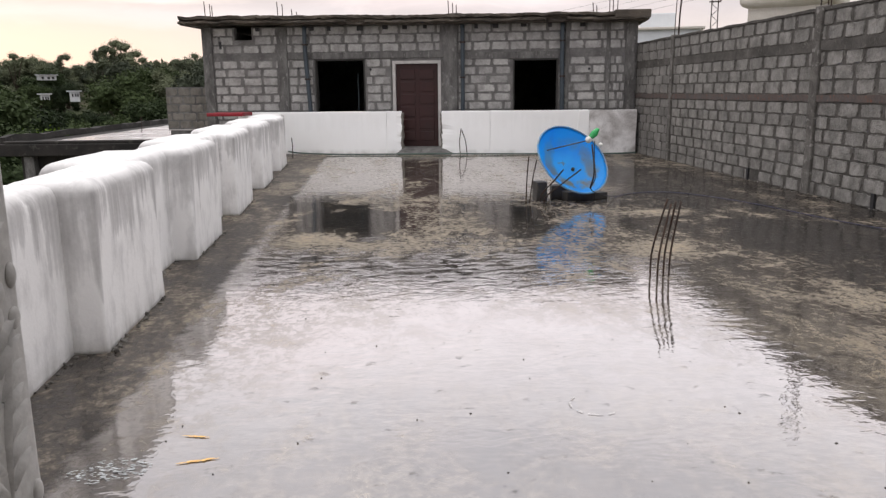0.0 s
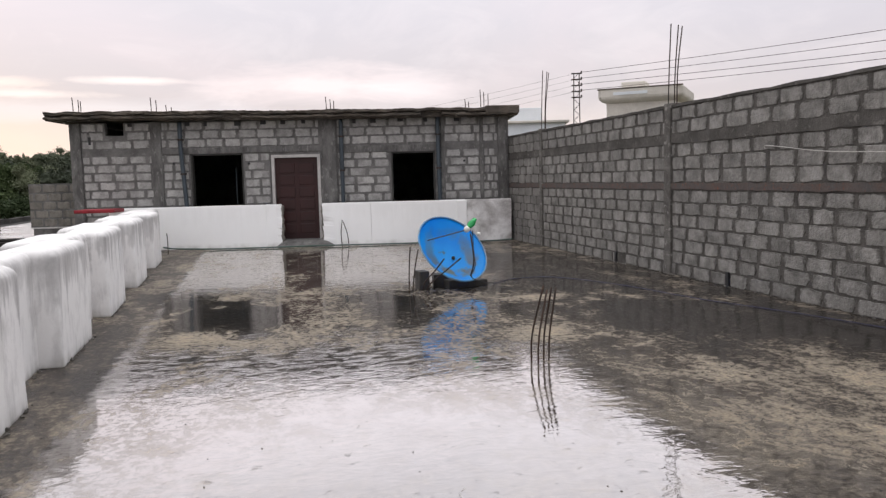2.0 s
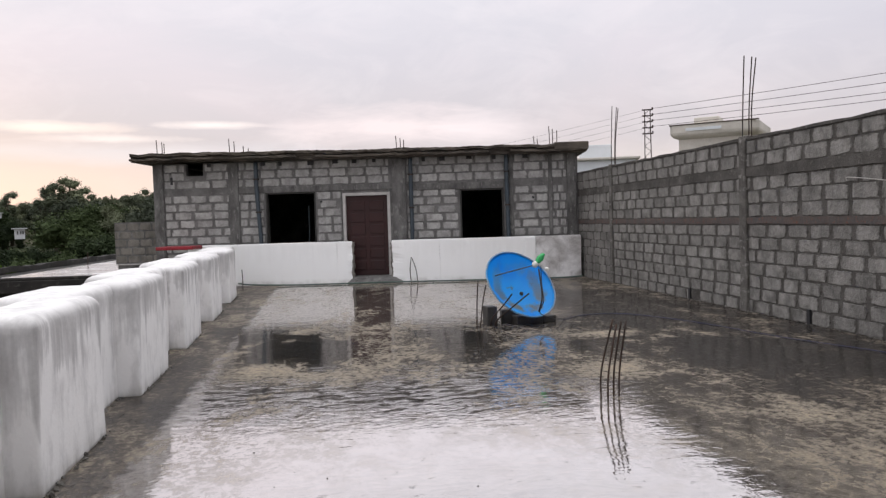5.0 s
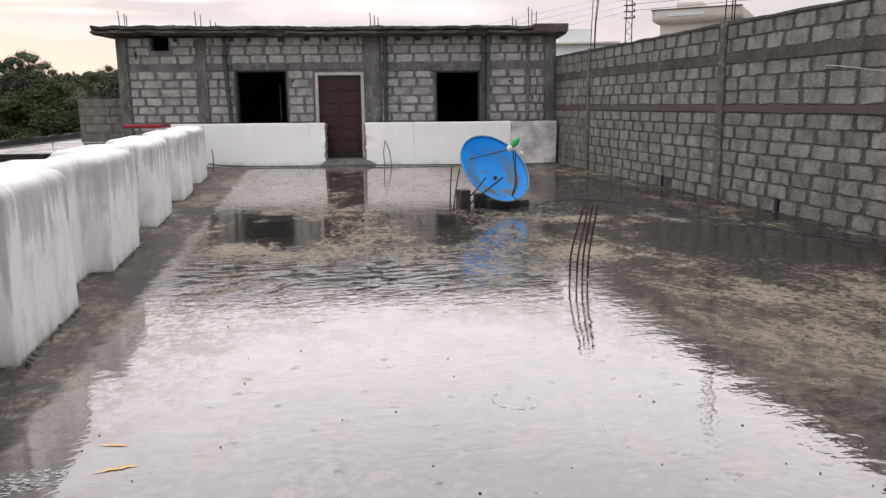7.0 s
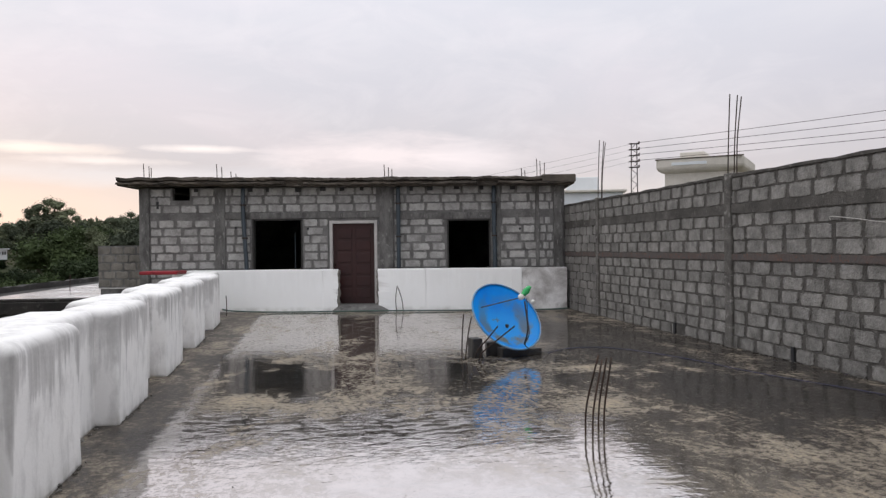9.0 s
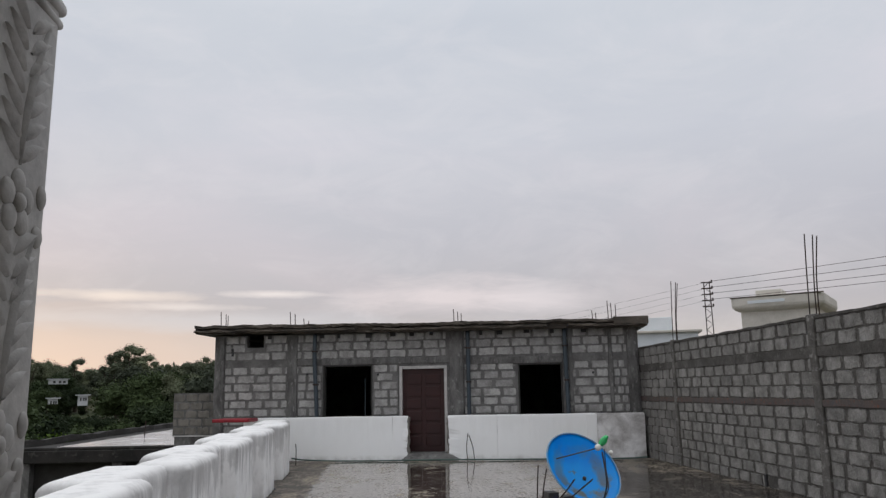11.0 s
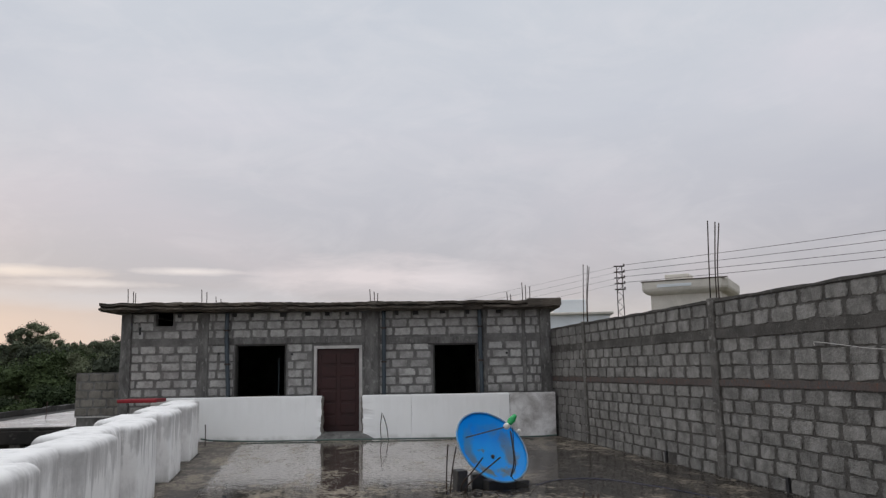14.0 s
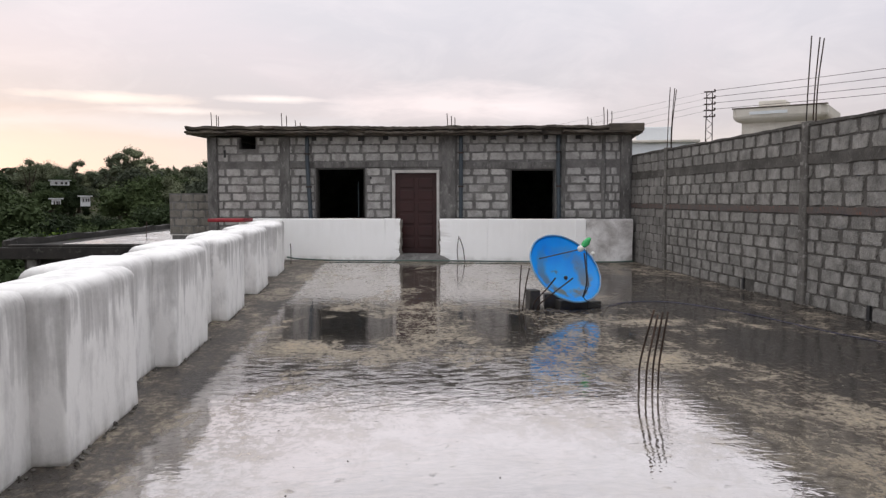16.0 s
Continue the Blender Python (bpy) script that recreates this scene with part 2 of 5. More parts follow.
def plaster(name, base, stain_col, streak=1.0, top=1.0):
    """White paint with grey rain streaks that run down from the coping."""
    m, g = material(name)
    v = vec_out(g)
    z = g.n("ShaderNodeSeparateXYZ", {0: v}).outputs[2]
    s1 = g.noise(g.mapping(v, (7, 7, 0.5)), 1.0, 4, 0.62, 0.0)
    s2 = g.noise(g.mapping(v, (1, 1, 0.7)), 2.1, 5, 0.6)
    # the lower edge of the stain hangs down in drips
    edge = g.math("ADD", g.math("MULTIPLY", s1, 1.7 * top), g.math("MULTIPLY", s2, 1.5 * top))
    st = g.ramp(g.math("SUBTRACT", g.math("ADD", z, 1.40 * top), edge), [(0.40, (0, 0, 0)), (0.54, (0.55, 0.55, 0.55)), (0.85, (1, 1, 1))])
    st = g.math("MULTIPLY", st, g.ramp(z, [(0.93 * top, (1, 1, 1)), (0.985 * top, (0.10, 0.10, 0.10))]))
    st = g.math("MULTIPLY", st, g.ramp(s2, [(0.3, (0.45, 0.45, 0.45)), (0.6, (1, 1, 1))]))
    col = g.mix(g.math("MULTIPLY", st, streak), base, stain_col)
    col = g.mix(g.math("MULTIPLY", g.ramp(g.noise(g.mapping(v, (1, 1, 0.45)), 6, 6, 0.65), [(0.48, (0, 0, 0)), (0.75, (1, 1, 1))]), 0.5 * streak), col, stain_col)
    fine = g.noise(v, 40, 4, 0.6)
    col = g.mix(0.25, col, g.ramp(fine, [(0.3, (0.4, 0.4, 0.4)), (0.7, (0.62, 0.62, 0.62))]), "OVERLAY")
    # damp, splashed foot
    foot = g.math("MULTIPLY", g.ramp(z, [(0.0, (1, 1, 1)), (0.12, (0, 0, 0))]), g.ramp(g.noise(v, 6, 4), [(0.35, (0, 0, 0)), (0.65, (1, 1, 1))]))
    col = g.mix(g.math("MULTIPLY", foot, 0.6), col, (0.30, 0.28, 0.25))
    finish(g, col, 0.75, g.math("ADD", fine, g.math("MULTIPLY", s2, 2.0)), 0.35, 0.006)
    return m


M_PARAPET = plaster("streaked_white_plaster", (0.81, 0.795, 0.785), (0.26, 0.248, 0.244), 0.92)
M_WHITE = plaster("white_painted_plaster", (0.90, 0.90, 0.89), (0.66, 0.65, 0.63), 0.16)
M_PATCH = surface("grey_damp_plaster", (0.80, 0.79, 0.78), (0.30, 0.28, 0.265), 0.8, 40, 1.9, 0.6, 0.006, c3=(0.46, 0.44, 0.43))


def wet_floor(name):
    """Rain-wet screed: worn beige-brown concrete, dark where soaking wet and where the window is mirrored, under a
    broken film of water.
    """
    m, g = material(name)
    v = vec_out(g)
    sep = g.n("ShaderNodeSeparateXYZ", {0: v})
    n_patch = g.noise(g.mapping(v, (1.0, 0.6, 1)), 1.1, 9, 0.64, 0.5)
    n_mid = g.noise(g.mapping(v, (1.25, 0.75, 1)), 3.4, 9, 0.70, 0.4)
    n_fine = g.noise(g.mapping(v, (1, 0.9, 1)), 17, 7, 0.74, 0.3)
    grain = g.noise(v, 52, 4, 0.65)
    wx = g.math("MULTIPLY", g.math("SUBTRACT", n_mid, 0.5), 1.3)
    wy = g.math("MULTIPLY", g.math("SUBTRACT", n_patch, 0.5), 3.0)

    def patch(x, y, rx, ry, amount, rag=1.0):
        """A ragged stain of its own shape on the screed."""
        ex = g.math("MULTIPLY", g.math("SUBTRACT", sep.outputs[0], x), 1 / rx)
        ey = g.math("MULTIPLY", g.math("SUBTRACT", sep.outputs[1], y), 1 / ry)
        far = g.math("SQRT", g.math("ADD", g.math("MULTIPLY", ex, ex), g.math("MULTIPLY", ey, ey)))
        far = g.math("ADD", far, g.math("MULTIPLY", g.math("ADD", wx, wy), rag))
        return g.ramp(far, [(0.45, (amount, amount, amount)), (1.0, (0, 0, 0))])

    def total(rows):
        acc = None
        for r in rows:
            k = patch(*r)
            acc = k if acc is None else g.math("ADD", acc, k)
        return acc

    # wet spots; the one at (-0.55, 9.0) also paints in the dark window's reflection
    soaked_and_mirrored = total(((4.45, 7.1, 2.0, 2.2, 0.42, 0.5), (4.4, 11.5, 2.0, 4.4, 0.30, 0.5), (5.4, 5.4, 0.8, 1.5, 0.18, 0.5), (1.55, 8.3, 0.55, 1.3, 0.30), (-0.55, 9.0, 0.8, 1.5, 0.45), (-0.95, 6.3, 0.7, 0.8, 0.26), (0.5, 6.2, 1.7, 0.8, 0.28), (-1.55, 6.0, 0.5, 6.0, 0.16, 0.5), (1.0, 13.5, 3.5, 3.8, 0.12)))
    worn = total(((3.4, 4.1, 2.6, 1.9, 0.16, 0.6), (-0.70, 7.75, 0.5, 0.6, 0.22), (1.65, 6.05, 0.65, 0.65, 0.30), (3.3, 8.9, 0.65, 0.4, 0.34), (2.65, 6.85, 0.65, 0.6, 0.26), (0.5, 7.6, 1.9, 1.2, 0.17), (0.6, 10.2, 1.2, 0.9, 0.10)))
    tone = g.math("ADD", g.math("MULTIPLY", g.math("SUBTRACT", n_patch, 0.5), 1.25), g.math("MULTIPLY", g.math("SUBTRACT", n_mid, 0.5), 1.45))
    tone = g.math("ADD", g.math("ADD", tone, 0.42), g.math("MULTIPLY", g.math("SUBTRACT", n_fine, 0.5), 2.1))
    tone = g.math("ADD", g.math("SUBTRACT", tone, soaked_and_mirrored), worn)
    col = g.ramp(tone, [(0.0, (0.012, 0.010, 0.008)), (0.22, (0.028, 0.0225, 0.0175)), (0.38, (0.058, 0.048, 0.037)), (0.50, (0.115, 0.095, 0.073)), (0.64, (0.19, 0.165, 0.132)), (0.90, (0.31, 0.255, 0.185))])
    col = g.mix(g.ramp(n_fine, [(0.56, (0, 0, 0)), (0.70, (0.65, 0.65, 0.65))]), col, (0.05, 0.045, 0.039))
    col = g.mix(0.8, col, g.ramp(grain, [(0.3, (0.2, 0.2, 0.2)), (0.7, (0.8, 0.8, 0.8))]), "OVERLAY")
    fleck = g.ramp(g.noise(v, 55, 2, 0.5), [(0.70, (0, 0, 0)), (0.74, (1, 1, 1))])
    col = g.mix(g.math("MULTIPLY", fleck, 0.5), col, (0.45, 0.42, 0.37))
    # the shallow hollow in which the water stands
    hollow = patch(0.75, 2.6, 2.9, 4.6, 1.0, 0.22)
    back = g.ramp(g.math("MULTIPLY", sep.outputs[1], 0.05), [(0.50, (0, 0, 0)), (0.62, (1, 1, 1))])
    back = g.math("MULTIPLY", back, g.ramp(g.math("MULTIPLY", sep.outputs[0], 0.1), [(0.28, (1, 1, 1)), (0.40, (0.15, 0.15, 0.15))]))
    # the film: whole where water stands, in dashes where the screed comes through
    film = g.ramp(tone, [(0.36, (0.74, 0.74, 0.74)), (0.47, (0.40, 0.40, 0.40)), (0.56, (0.12, 0.12, 0.12))])
    film = g.math("MULTIPLY", film, g.ramp(g.math("MULTIPLY", sep.outputs[0], 0.1), [(0.24, (1, 1, 1)), (0.36, (0.34, 0.34, 0.34))]))
    film = g.math("MULTIPLY", film, g.ramp(n_fine, [(0.50, (1, 1, 1)), (0.64, (0.45, 0.45, 0.45))]))
    film = g.math("MULTIPLY", film, g.math("SUBTRACT", 1.0, patch(1.9, 7.4, 0.9, 1.5, 0.45, 0.7)))
    film = g.mix(back, film, g.math("ADD", g.math("MULTIPLY", film, 0.75), 0.24))
    pit = g.ramp(g.noise(g.mapping(v, (1, 1.2, 1)), 6.5, 5, 0.62, 0.2), [(0.63, (1, 1, 1)), (0.70, (0.55, 0.55, 0.55))])
    shoal = g.math("SUBTRACT", 1.0, g.math("MULTIPLY", g.ramp(n_mid, [(0.42, (0, 0, 0)), (0.68, (1, 1, 1))]), 0.15))
    cover = g.mix(hollow, film, g.math("MULTIPLY", pit, shoal))
    # the fall to the outlets leaves a drier strip along the parapet
    px = g.math("ADD", sep.outputs[0], g.math("MULTIPLY", g.noise(v, 4.2, 8, 0.72), 0.40))
    drained = g.ramp(g.math("ADD", px, 1.9), [(0.79, (0.22, 0.22, 0.22)), (0.87, (1, 1, 1))])
    rough = g.mix(hollow, g.ramp(tone, [(0.2, (0.015, 0.015, 0.015)), (0.5, (0.04, 0.04, 0.04)), (0.75, (0.12, 0.12, 0.12))]), (0.02, 0.02, 0.02))
    ripple = g.noise(g.mapping(v, (1.5, 2.6, 1)), 1.0, 2, 0.5, 0.8)
    dash = g.noise(g.mapping(v, (5.0, 8.0, 1)), 1.0, 2, 0.5, 0.5)
    nick = g.noise(g.mapping(v, (16.0, 22.0, 1)), 1.0, 2, 0.5, 0.4)
    amp = g.ramp(g.math("MULTIPLY", sep.outputs[1], 0.05), [(0.34, (0.95, 0.95, 0.95)), (0.39, (0.66, 0.66, 0.66)), (0.52, (0.62, 0.62, 0.62)), (0.60, (0.75, 0.75, 0.75))])
    hgt = g.math("ADD", g.math("ADD", g.math("MULTIPLY", ripple, 1.7), g.math("MULTIPLY", nick, 0.60)), g.math("MULTIPLY", dash, 1.15))
    hgt = g.math("ADD", g.math("MULTIPLY", hgt, amp), g.math("MULTIPLY", g.math("MULTIPLY", n_fine, g.math("SUBTRACT", 1.0, hollow)), 0.25))
    # broom strokes in the screed where the film thins out
    stroke = g.noise(g.mapping(v, (4.5, 11.0, 1), (0, 0, radians(-9))), 1.0, 5, 0.62, 0.8)
    stroke = g.ramp(stroke, [(0.50, (0, 0, 0)), (0.66, (1, 1, 1))])
    hgt = g.math("ADD", hgt, g.math("MULTIPLY", g.math("MULTIPLY", stroke, patch(0.3, 6.5, 2.4, 1.2, 1.0, 0.5)), 1.5))
    bump = g.n("ShaderNodeBump", {"Height": hgt, "Strength": 0.6, "Distance": 0.0024}).outputs[0]
    base = g.n("ShaderNodeBsdfPrincipled", {"Base Color": col, "Roughness": 0.75, "Specular IOR Level": 0.2})
    gloss = g.n("ShaderNodeBsdfGlossy", {"Color": (1.0, 0.958, 0.935, 1), "Roughness": rough, "Normal": bump})
    # a water film mirrors less the more steeply it is looked upon
    fr = g.ramp(g.n("ShaderNodeLayerWeight", {"Blend": 0.5, "Normal": bump}).outputs["Facing"], [(0.40, (0.32, 0.32, 0.32)), (0.55, (0.52, 0.52, 0.52)), (0.70, (0.90, 0.90, 0.90)), (0.92, (0.97, 0.97, 0.97))])
    mixn = g.n("ShaderNodeMixShader", {0: g.math("MULTIPLY", g.math("MULTIPLY", fr, cover), drained), 1: base.outputs[0], 2: gloss.outputs[0]})
    g.n("ShaderNodeOutputMaterial", {0: mixn.outputs[0]})
    return m


M_FLOOR = wet_floor("wet_concrete_floor")


def standing_water():
    m, g = material("standing_water")
    v = vec_out(g)
    finish(g, g.mix(g.noise(v, 0.6, 4), (0.03, 0.027, 0.024), (0.06, 0.053, 0.046)), g.ramp(g.noise(v, 0.5, 5), [(0.4, (0.20, 0.20, 0.20)), (0.7, (0.30, 0.30, 0.30))]), g.noise(v, 3.0, 3), 0.3, 0.01, spec=1.0, IOR=4.5)
    return m


M_WATER = standing_water()


def dish_paint():
    m, g = material("chipped_blue_paint")
    v = vec_out(g)
    col = g.mix(g.ramp(g.noise(v, 2.2, 3), [(0.3, (0, 0, 0)), (0.7, (1, 1, 1))]), (0.004, 0.33, 0.90), (0.010, 0.46, 0.98))
    sep = g.n("ShaderNodeSeparateXYZ", {0: v})
    r = g.math("SQRT", g.math("ADD", g.math("MULTIPLY", sep.outputs[0], sep.outputs[0]), g.math("MULTIPLY", sep.outputs[1], sep.outputs[1])))
    wob = g.math("ADD", r, g.math("MULTIPLY", g.math("SUBTRACT", g.noise(v, 4.0, 5, 0.65), 0.5), 0.28))
    # a ring of dirt that rain has left where the bowl flattens, worn through in places
    ring = g.ramp(wob, [(0.24, (0, 0, 0)), (0.30, (1, 1, 1)), (0.38, (1, 1, 1)), (0.43, (0, 0, 0))])
    ring = g.math("MULTIPLY", ring, g.ramp(g.noise(v, 3.1, 4, 0.6), [(0.36, (0, 0, 0)), (0.48, (1, 1, 1))]))
    low = g.math("SUBTRACT", 0.62, g.math("MULTIPLY", sep.outputs[1], 1.3), True)
    col = g.mix(g.math("MULTIPLY", g.math("MULTIPLY", ring, low), 0.95), col, (0.21, 0.21, 0.18))
    col = g.mix(g.ramp(g.noise(v, 6, 6, 0.7), [(0.62, (0, 0, 0)), (0.70, (0.8, 0.8, 0.8))]), col, (0.16, 0.13, 0.10))
    finish(g, col, 0.45, g.noise(v, 30), 0.15, 0.003)
    return m


M_DISHRIM = surface("worn_dark_blue_rim", (0.03, 0.24, 0.50), (0.20, 0.24, 0.26), 0.5, 50, 5.0, 0.3, 0.003)
M_WETBLOCK = surface("soaked_block", (0.055, 0.05, 0.045), (0.028, 0.025, 0.022), 0.6, 45, 4.0, 0.7, 0.008)
M_DISH = dish_paint()


# ---- mesh tools ----
def part(name, bm, mat, parent=None, label="", smooth=False, m=None):
    me = bpy.data.meshes.new(name)
    bm.to_mesh(me)
    bm.free()
    for k in mat if isinstance(mat, (list, tuple)) else (mat,):
        me.materials.append(k)
    if smooth:
        me.shade_smooth()
    ob = new(name, me)
    if parent:
        ob.parent = parent
    if m is not None:
        ob.matrix_basis = m
    if label:
        ob["label"] = label
    return ob


def thing(name, m, label, category, group="", kind=""):
    ob = new(name)
    ob.empty_display_size = 0.2
    ob.matrix_basis = m
    return tagged(ob, label, category, group, kind)


def box(bm, x0, x1, y0, y1, z0, z1, bevel=0.0, seg=2):
    made = bmesh.ops.create_cube(bm, size=1, matrix=Matrix.LocRotScale(((x0 + x1) / 2, (y0 + y1) / 2, (z0 + z1) / 2), None, (x1 - x0, y1 - y0, z1 - z0)))["verts"]
    if bevel:
        es = list({e for w in made for e in w.link_edges})
        bmesh.ops.bevel(bm, geom=es, offset=bevel, segments=seg, affect="EDGES", profile=0.5)
    return bm


def boxes(rows, bevel=0.0):
    bm = bmesh.new()
    for r in rows:
        box(bm, *r, bevel=bevel)
    return bm


def tube(bm, pts, r, sides=8, r1=None, caps=True):
    """A round bar along the points, tapered from r to r1."""
    pts = [Vector(p) for p in pts]
    rings, r1 = [], r if r1 is None else r1
    for i, p in enumerate(pts):
        t = (pts[min(i + 1, len(pts) - 1)] - pts[max(i - 1, 0)]).normalized()
        a = t.orthogonal().normalized() if i == 0 else (a - t * a.dot(t)).normalized()
        b = t.cross(a)
        rr = r + (r1 - r) * i / max(1, len(pts) - 1)
        rings.append([bm.verts.new(p + rr * (a * math.cos(k * math.tau / sides) + b * math.sin(k * math.tau / sides))) for k in range(sides)])
    for u, w in zip(rings, rings[1:]):
        for k in range(sides):
            bm.faces.new((u[k], u[(k + 1) % sides], w[(k + 1) % sides], w[k]))
    if caps:
        bm.faces.new(rings[0][::-1])
        bm.faces.new(rings[-1])
    return bm


def curve_pts(pts, n=6):
    """Smooth points through the given ones (Catmull-Rom)."""
    p = [Vector(q) for q in pts]
    p = [2 * p[0] - p[1], *p, 2 * p[-1] - p[-2]]
    out = []
    for i in range(1, len(p) - 2):
        for k in range(n):
            t = k / n
            a, b, c, d = p[i - 1], p[i], p[i + 1], p[i + 2]
            out.append(0.5 * (2 * b + (c - a) * t + (2 * a - 5 * b + 4 * c - d) * t * t + (3 * b - a - 3 * c + d) * t ** 3))
    return [*out, p[-2]]


def roughen(bm, amount, scale, seed=0.0):
    off = Vector((seed, seed * 1.7, seed * 0.6))
    for w in bm.verts:
        w.co += amount * noise.noise_vector(w.co * scale + off)


def rod(name, pts, r, label, category, group="", mat=None, sides=8, n=6):
    bm = tube(bmesh.new(), curve_pts(pts, n) if len(pts) > 2 else pts, r, sides)
    return tagged(part(name, bm, mat or M_STEEL, smooth=True), label, category, group)


def block_mesh(name, rng, length, height, depth, mat):
    """One rough concrete block with a ragged outline; its back lies at y = depth."""
    lx, lz, n = length / 2, height / 2, 4
    rim = []
    for x0, z0, x1, z1 in ((-lx, -lz, lx, -lz), (lx, -lz, lx, lz), (lx, lz, -lx, lz), (-lx, lz, -lx, -lz)):
        k = n if abs(x1 - x0) > abs(z1 - z0) else 2
        rim += [(x0 + (x1 - x0) * j / k, z0 + (z1 - z0) * j / k) for j in range(k)]
    bm = bmesh.new()
    inner, outer, back = [], [], []
    for x, z in rim:
        corner = abs(x) > lx - 0.001 and abs(z) > lz - 0.001
        s = rng.uniform(0.84, 0.96) if corner else rng.uniform(0.90, 1.04)
        x, z = x * (s if abs(x) > lx - 0.001 else 1) + rng.uniform(-0.010, 0.010), z * (s if abs(z) > lz - 0.001 else 1) + rng.uniform(-0.009, 0.009)
        inner.append(bm.verts.new((x * 0.955, -0.009 + rng.uniform(-0.003, 0.003), z * 0.92)))
        outer.append(bm.verts.new((x, -0.001 + rng.uniform(-0.002, 0.003), z)))
        back.append(bm.verts.new((x, depth, z)))
    k = len(rim)
    bm.faces.new(inner)
    for u, w in ((inner, outer), (outer, back)):
        for j in range(k):
            bm.faces.new((u[j], w[j], w[(j + 1) % k], u[(j + 1) % k]))
    bmesh.ops.recalc_face_normals(bm, faces=bm.faces[:])
    me = bpy.data.meshes.new(name)
    bm.to_mesh(me)
    bm.free()
    me.materials.append(mat)
    return me

# ---- the roof terrace ----
WALL_X, WALL_END, WALL_H = 5.91, 17.9, 2.46
FACE = pose(0, 18.73, 0, 0, 0, -10.56)  # the neighbour's front: x along it, y into the house
WHITE = pose(0, 18.38, 0, 0, 0, -10.56)  # the white wall before it
PAR = pose(-1.468, 0, 0, 0, 0, 1.8)  # the parapet's inner line: y along it


def grid_sheet(x0, x1, y0, y1, nx, ny, z=0.0, amount=0.0, scale=0.4):
    bm = bmesh.new()
    rows = [[bm.verts.new((x0 + (x1 - x0) * i / nx, y0 + (y1 - y0) * j / ny, z)) for i in range(nx + 1)] for j in range(ny + 1)]
    for a, b in zip(rows, rows[1:]):
        for i in range(nx):
            bm.faces.new((a[i], a[i + 1], b[i + 1], b[i]))
    for w in bm.verts:
        w.co.z += amount * noise.noise(Vector((w.co.x * scale, w.co.y * scale, 3.0)))
    return bm


bm = grid_sheet(-2.7, 6.1, -3.0, 20.2, 60, 150, 0.0, 0.0015, 0.8)
tagged(part("floor", bm, M_FLOOR, smooth=True), "rain-wet grey-brown concrete roof terrace floor with puddles", "floor", kind="structure")
bm = boxes([(-2.7, 6.1, -3.0, 20.2, -0.30, -0.02)])
tagged(part("floor_slab", bm, M_CONCRETE), "concrete slab under the roof terrace floor", "slab", kind="structure")

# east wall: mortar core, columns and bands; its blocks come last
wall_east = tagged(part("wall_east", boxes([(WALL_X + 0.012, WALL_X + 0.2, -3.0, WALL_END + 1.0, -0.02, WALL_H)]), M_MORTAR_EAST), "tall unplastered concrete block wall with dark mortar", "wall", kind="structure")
bm = bmesh.new()
box(bm, WALL_X - 0.008, WALL_X + 0.15, -3.0, WALL_END, 1.265, 1.355)
bmesh.ops.subdivide_edges(bm, edges=[e for e in bm.edges if e.calc_length() > 2], cuts=190)
roughen(bm, 0.014, 4.5, 3.0)
roughen(bm, 0.006, 17.0, 5.0)
part("brick_band", bm, M_BRICKBAND, wall_east, "dark reddish brick and mortar band")
bm = bmesh.new()
box(bm, WALL_X - 0.006, WALL_X + 0.15, -3.0, WALL_END, 1.925, 2.065)
bmesh.ops.subdivide_edges(bm, edges=[e for e in bm.edges if e.calc_length() > 2], cuts=190)
roughen(bm, 0.020, 3.5, 8.0)
roughen(bm, 0.008, 15.0, 2.0)
part("concrete_band", bm, M_MORTAR_EAST, wall_east, "dark concrete tie band")
bm = grid_sheet(WALL_X - 0.01, WALL_X + 0.21, -3.0, WALL_END, 2, 90, WALL_H)
ext = bmesh.ops.extrude_face_region(bm, geom=bm.faces[:])["geom"]
for w in ext:
    if isinstance(w, bmesh.types.BMVert):
        w.co.z += 0.035 + 0.02 * noise.noise(Vector((w.co.x * 3, w.co.y * 2.5, 0)))
part("mortar_cap", bm, M_MORTAR_EAST, wall_east)
for y0, y1, z1 in ((10.15, 10.33, 2.53), (15.40, 15.55, 2.52)):
    bm = box(bmesh.new(), WALL_X - 0.03, WALL_X + 0.21, y0, y1, -0.01, z1, 0.015)
    bmesh.ops.subdivide_edges(bm, edges=[e for e in bm.edges if abs(e.verts[0].co.z - e.verts[1].co.z) > 1], cuts=14)
    roughen(bm, 0.014, 3.0, y0)
    roughen(bm, 0.012, 11.0, y0)
    part("column", bm, M_COLUMN_EAST, wall_east, "rough cast concrete column")

# white wall before the neighbour's house, broken open at the door
wall_north = thing("wall_north", WHITE, "low white-painted plastered wall broken open at the door", "wall", kind="structure")


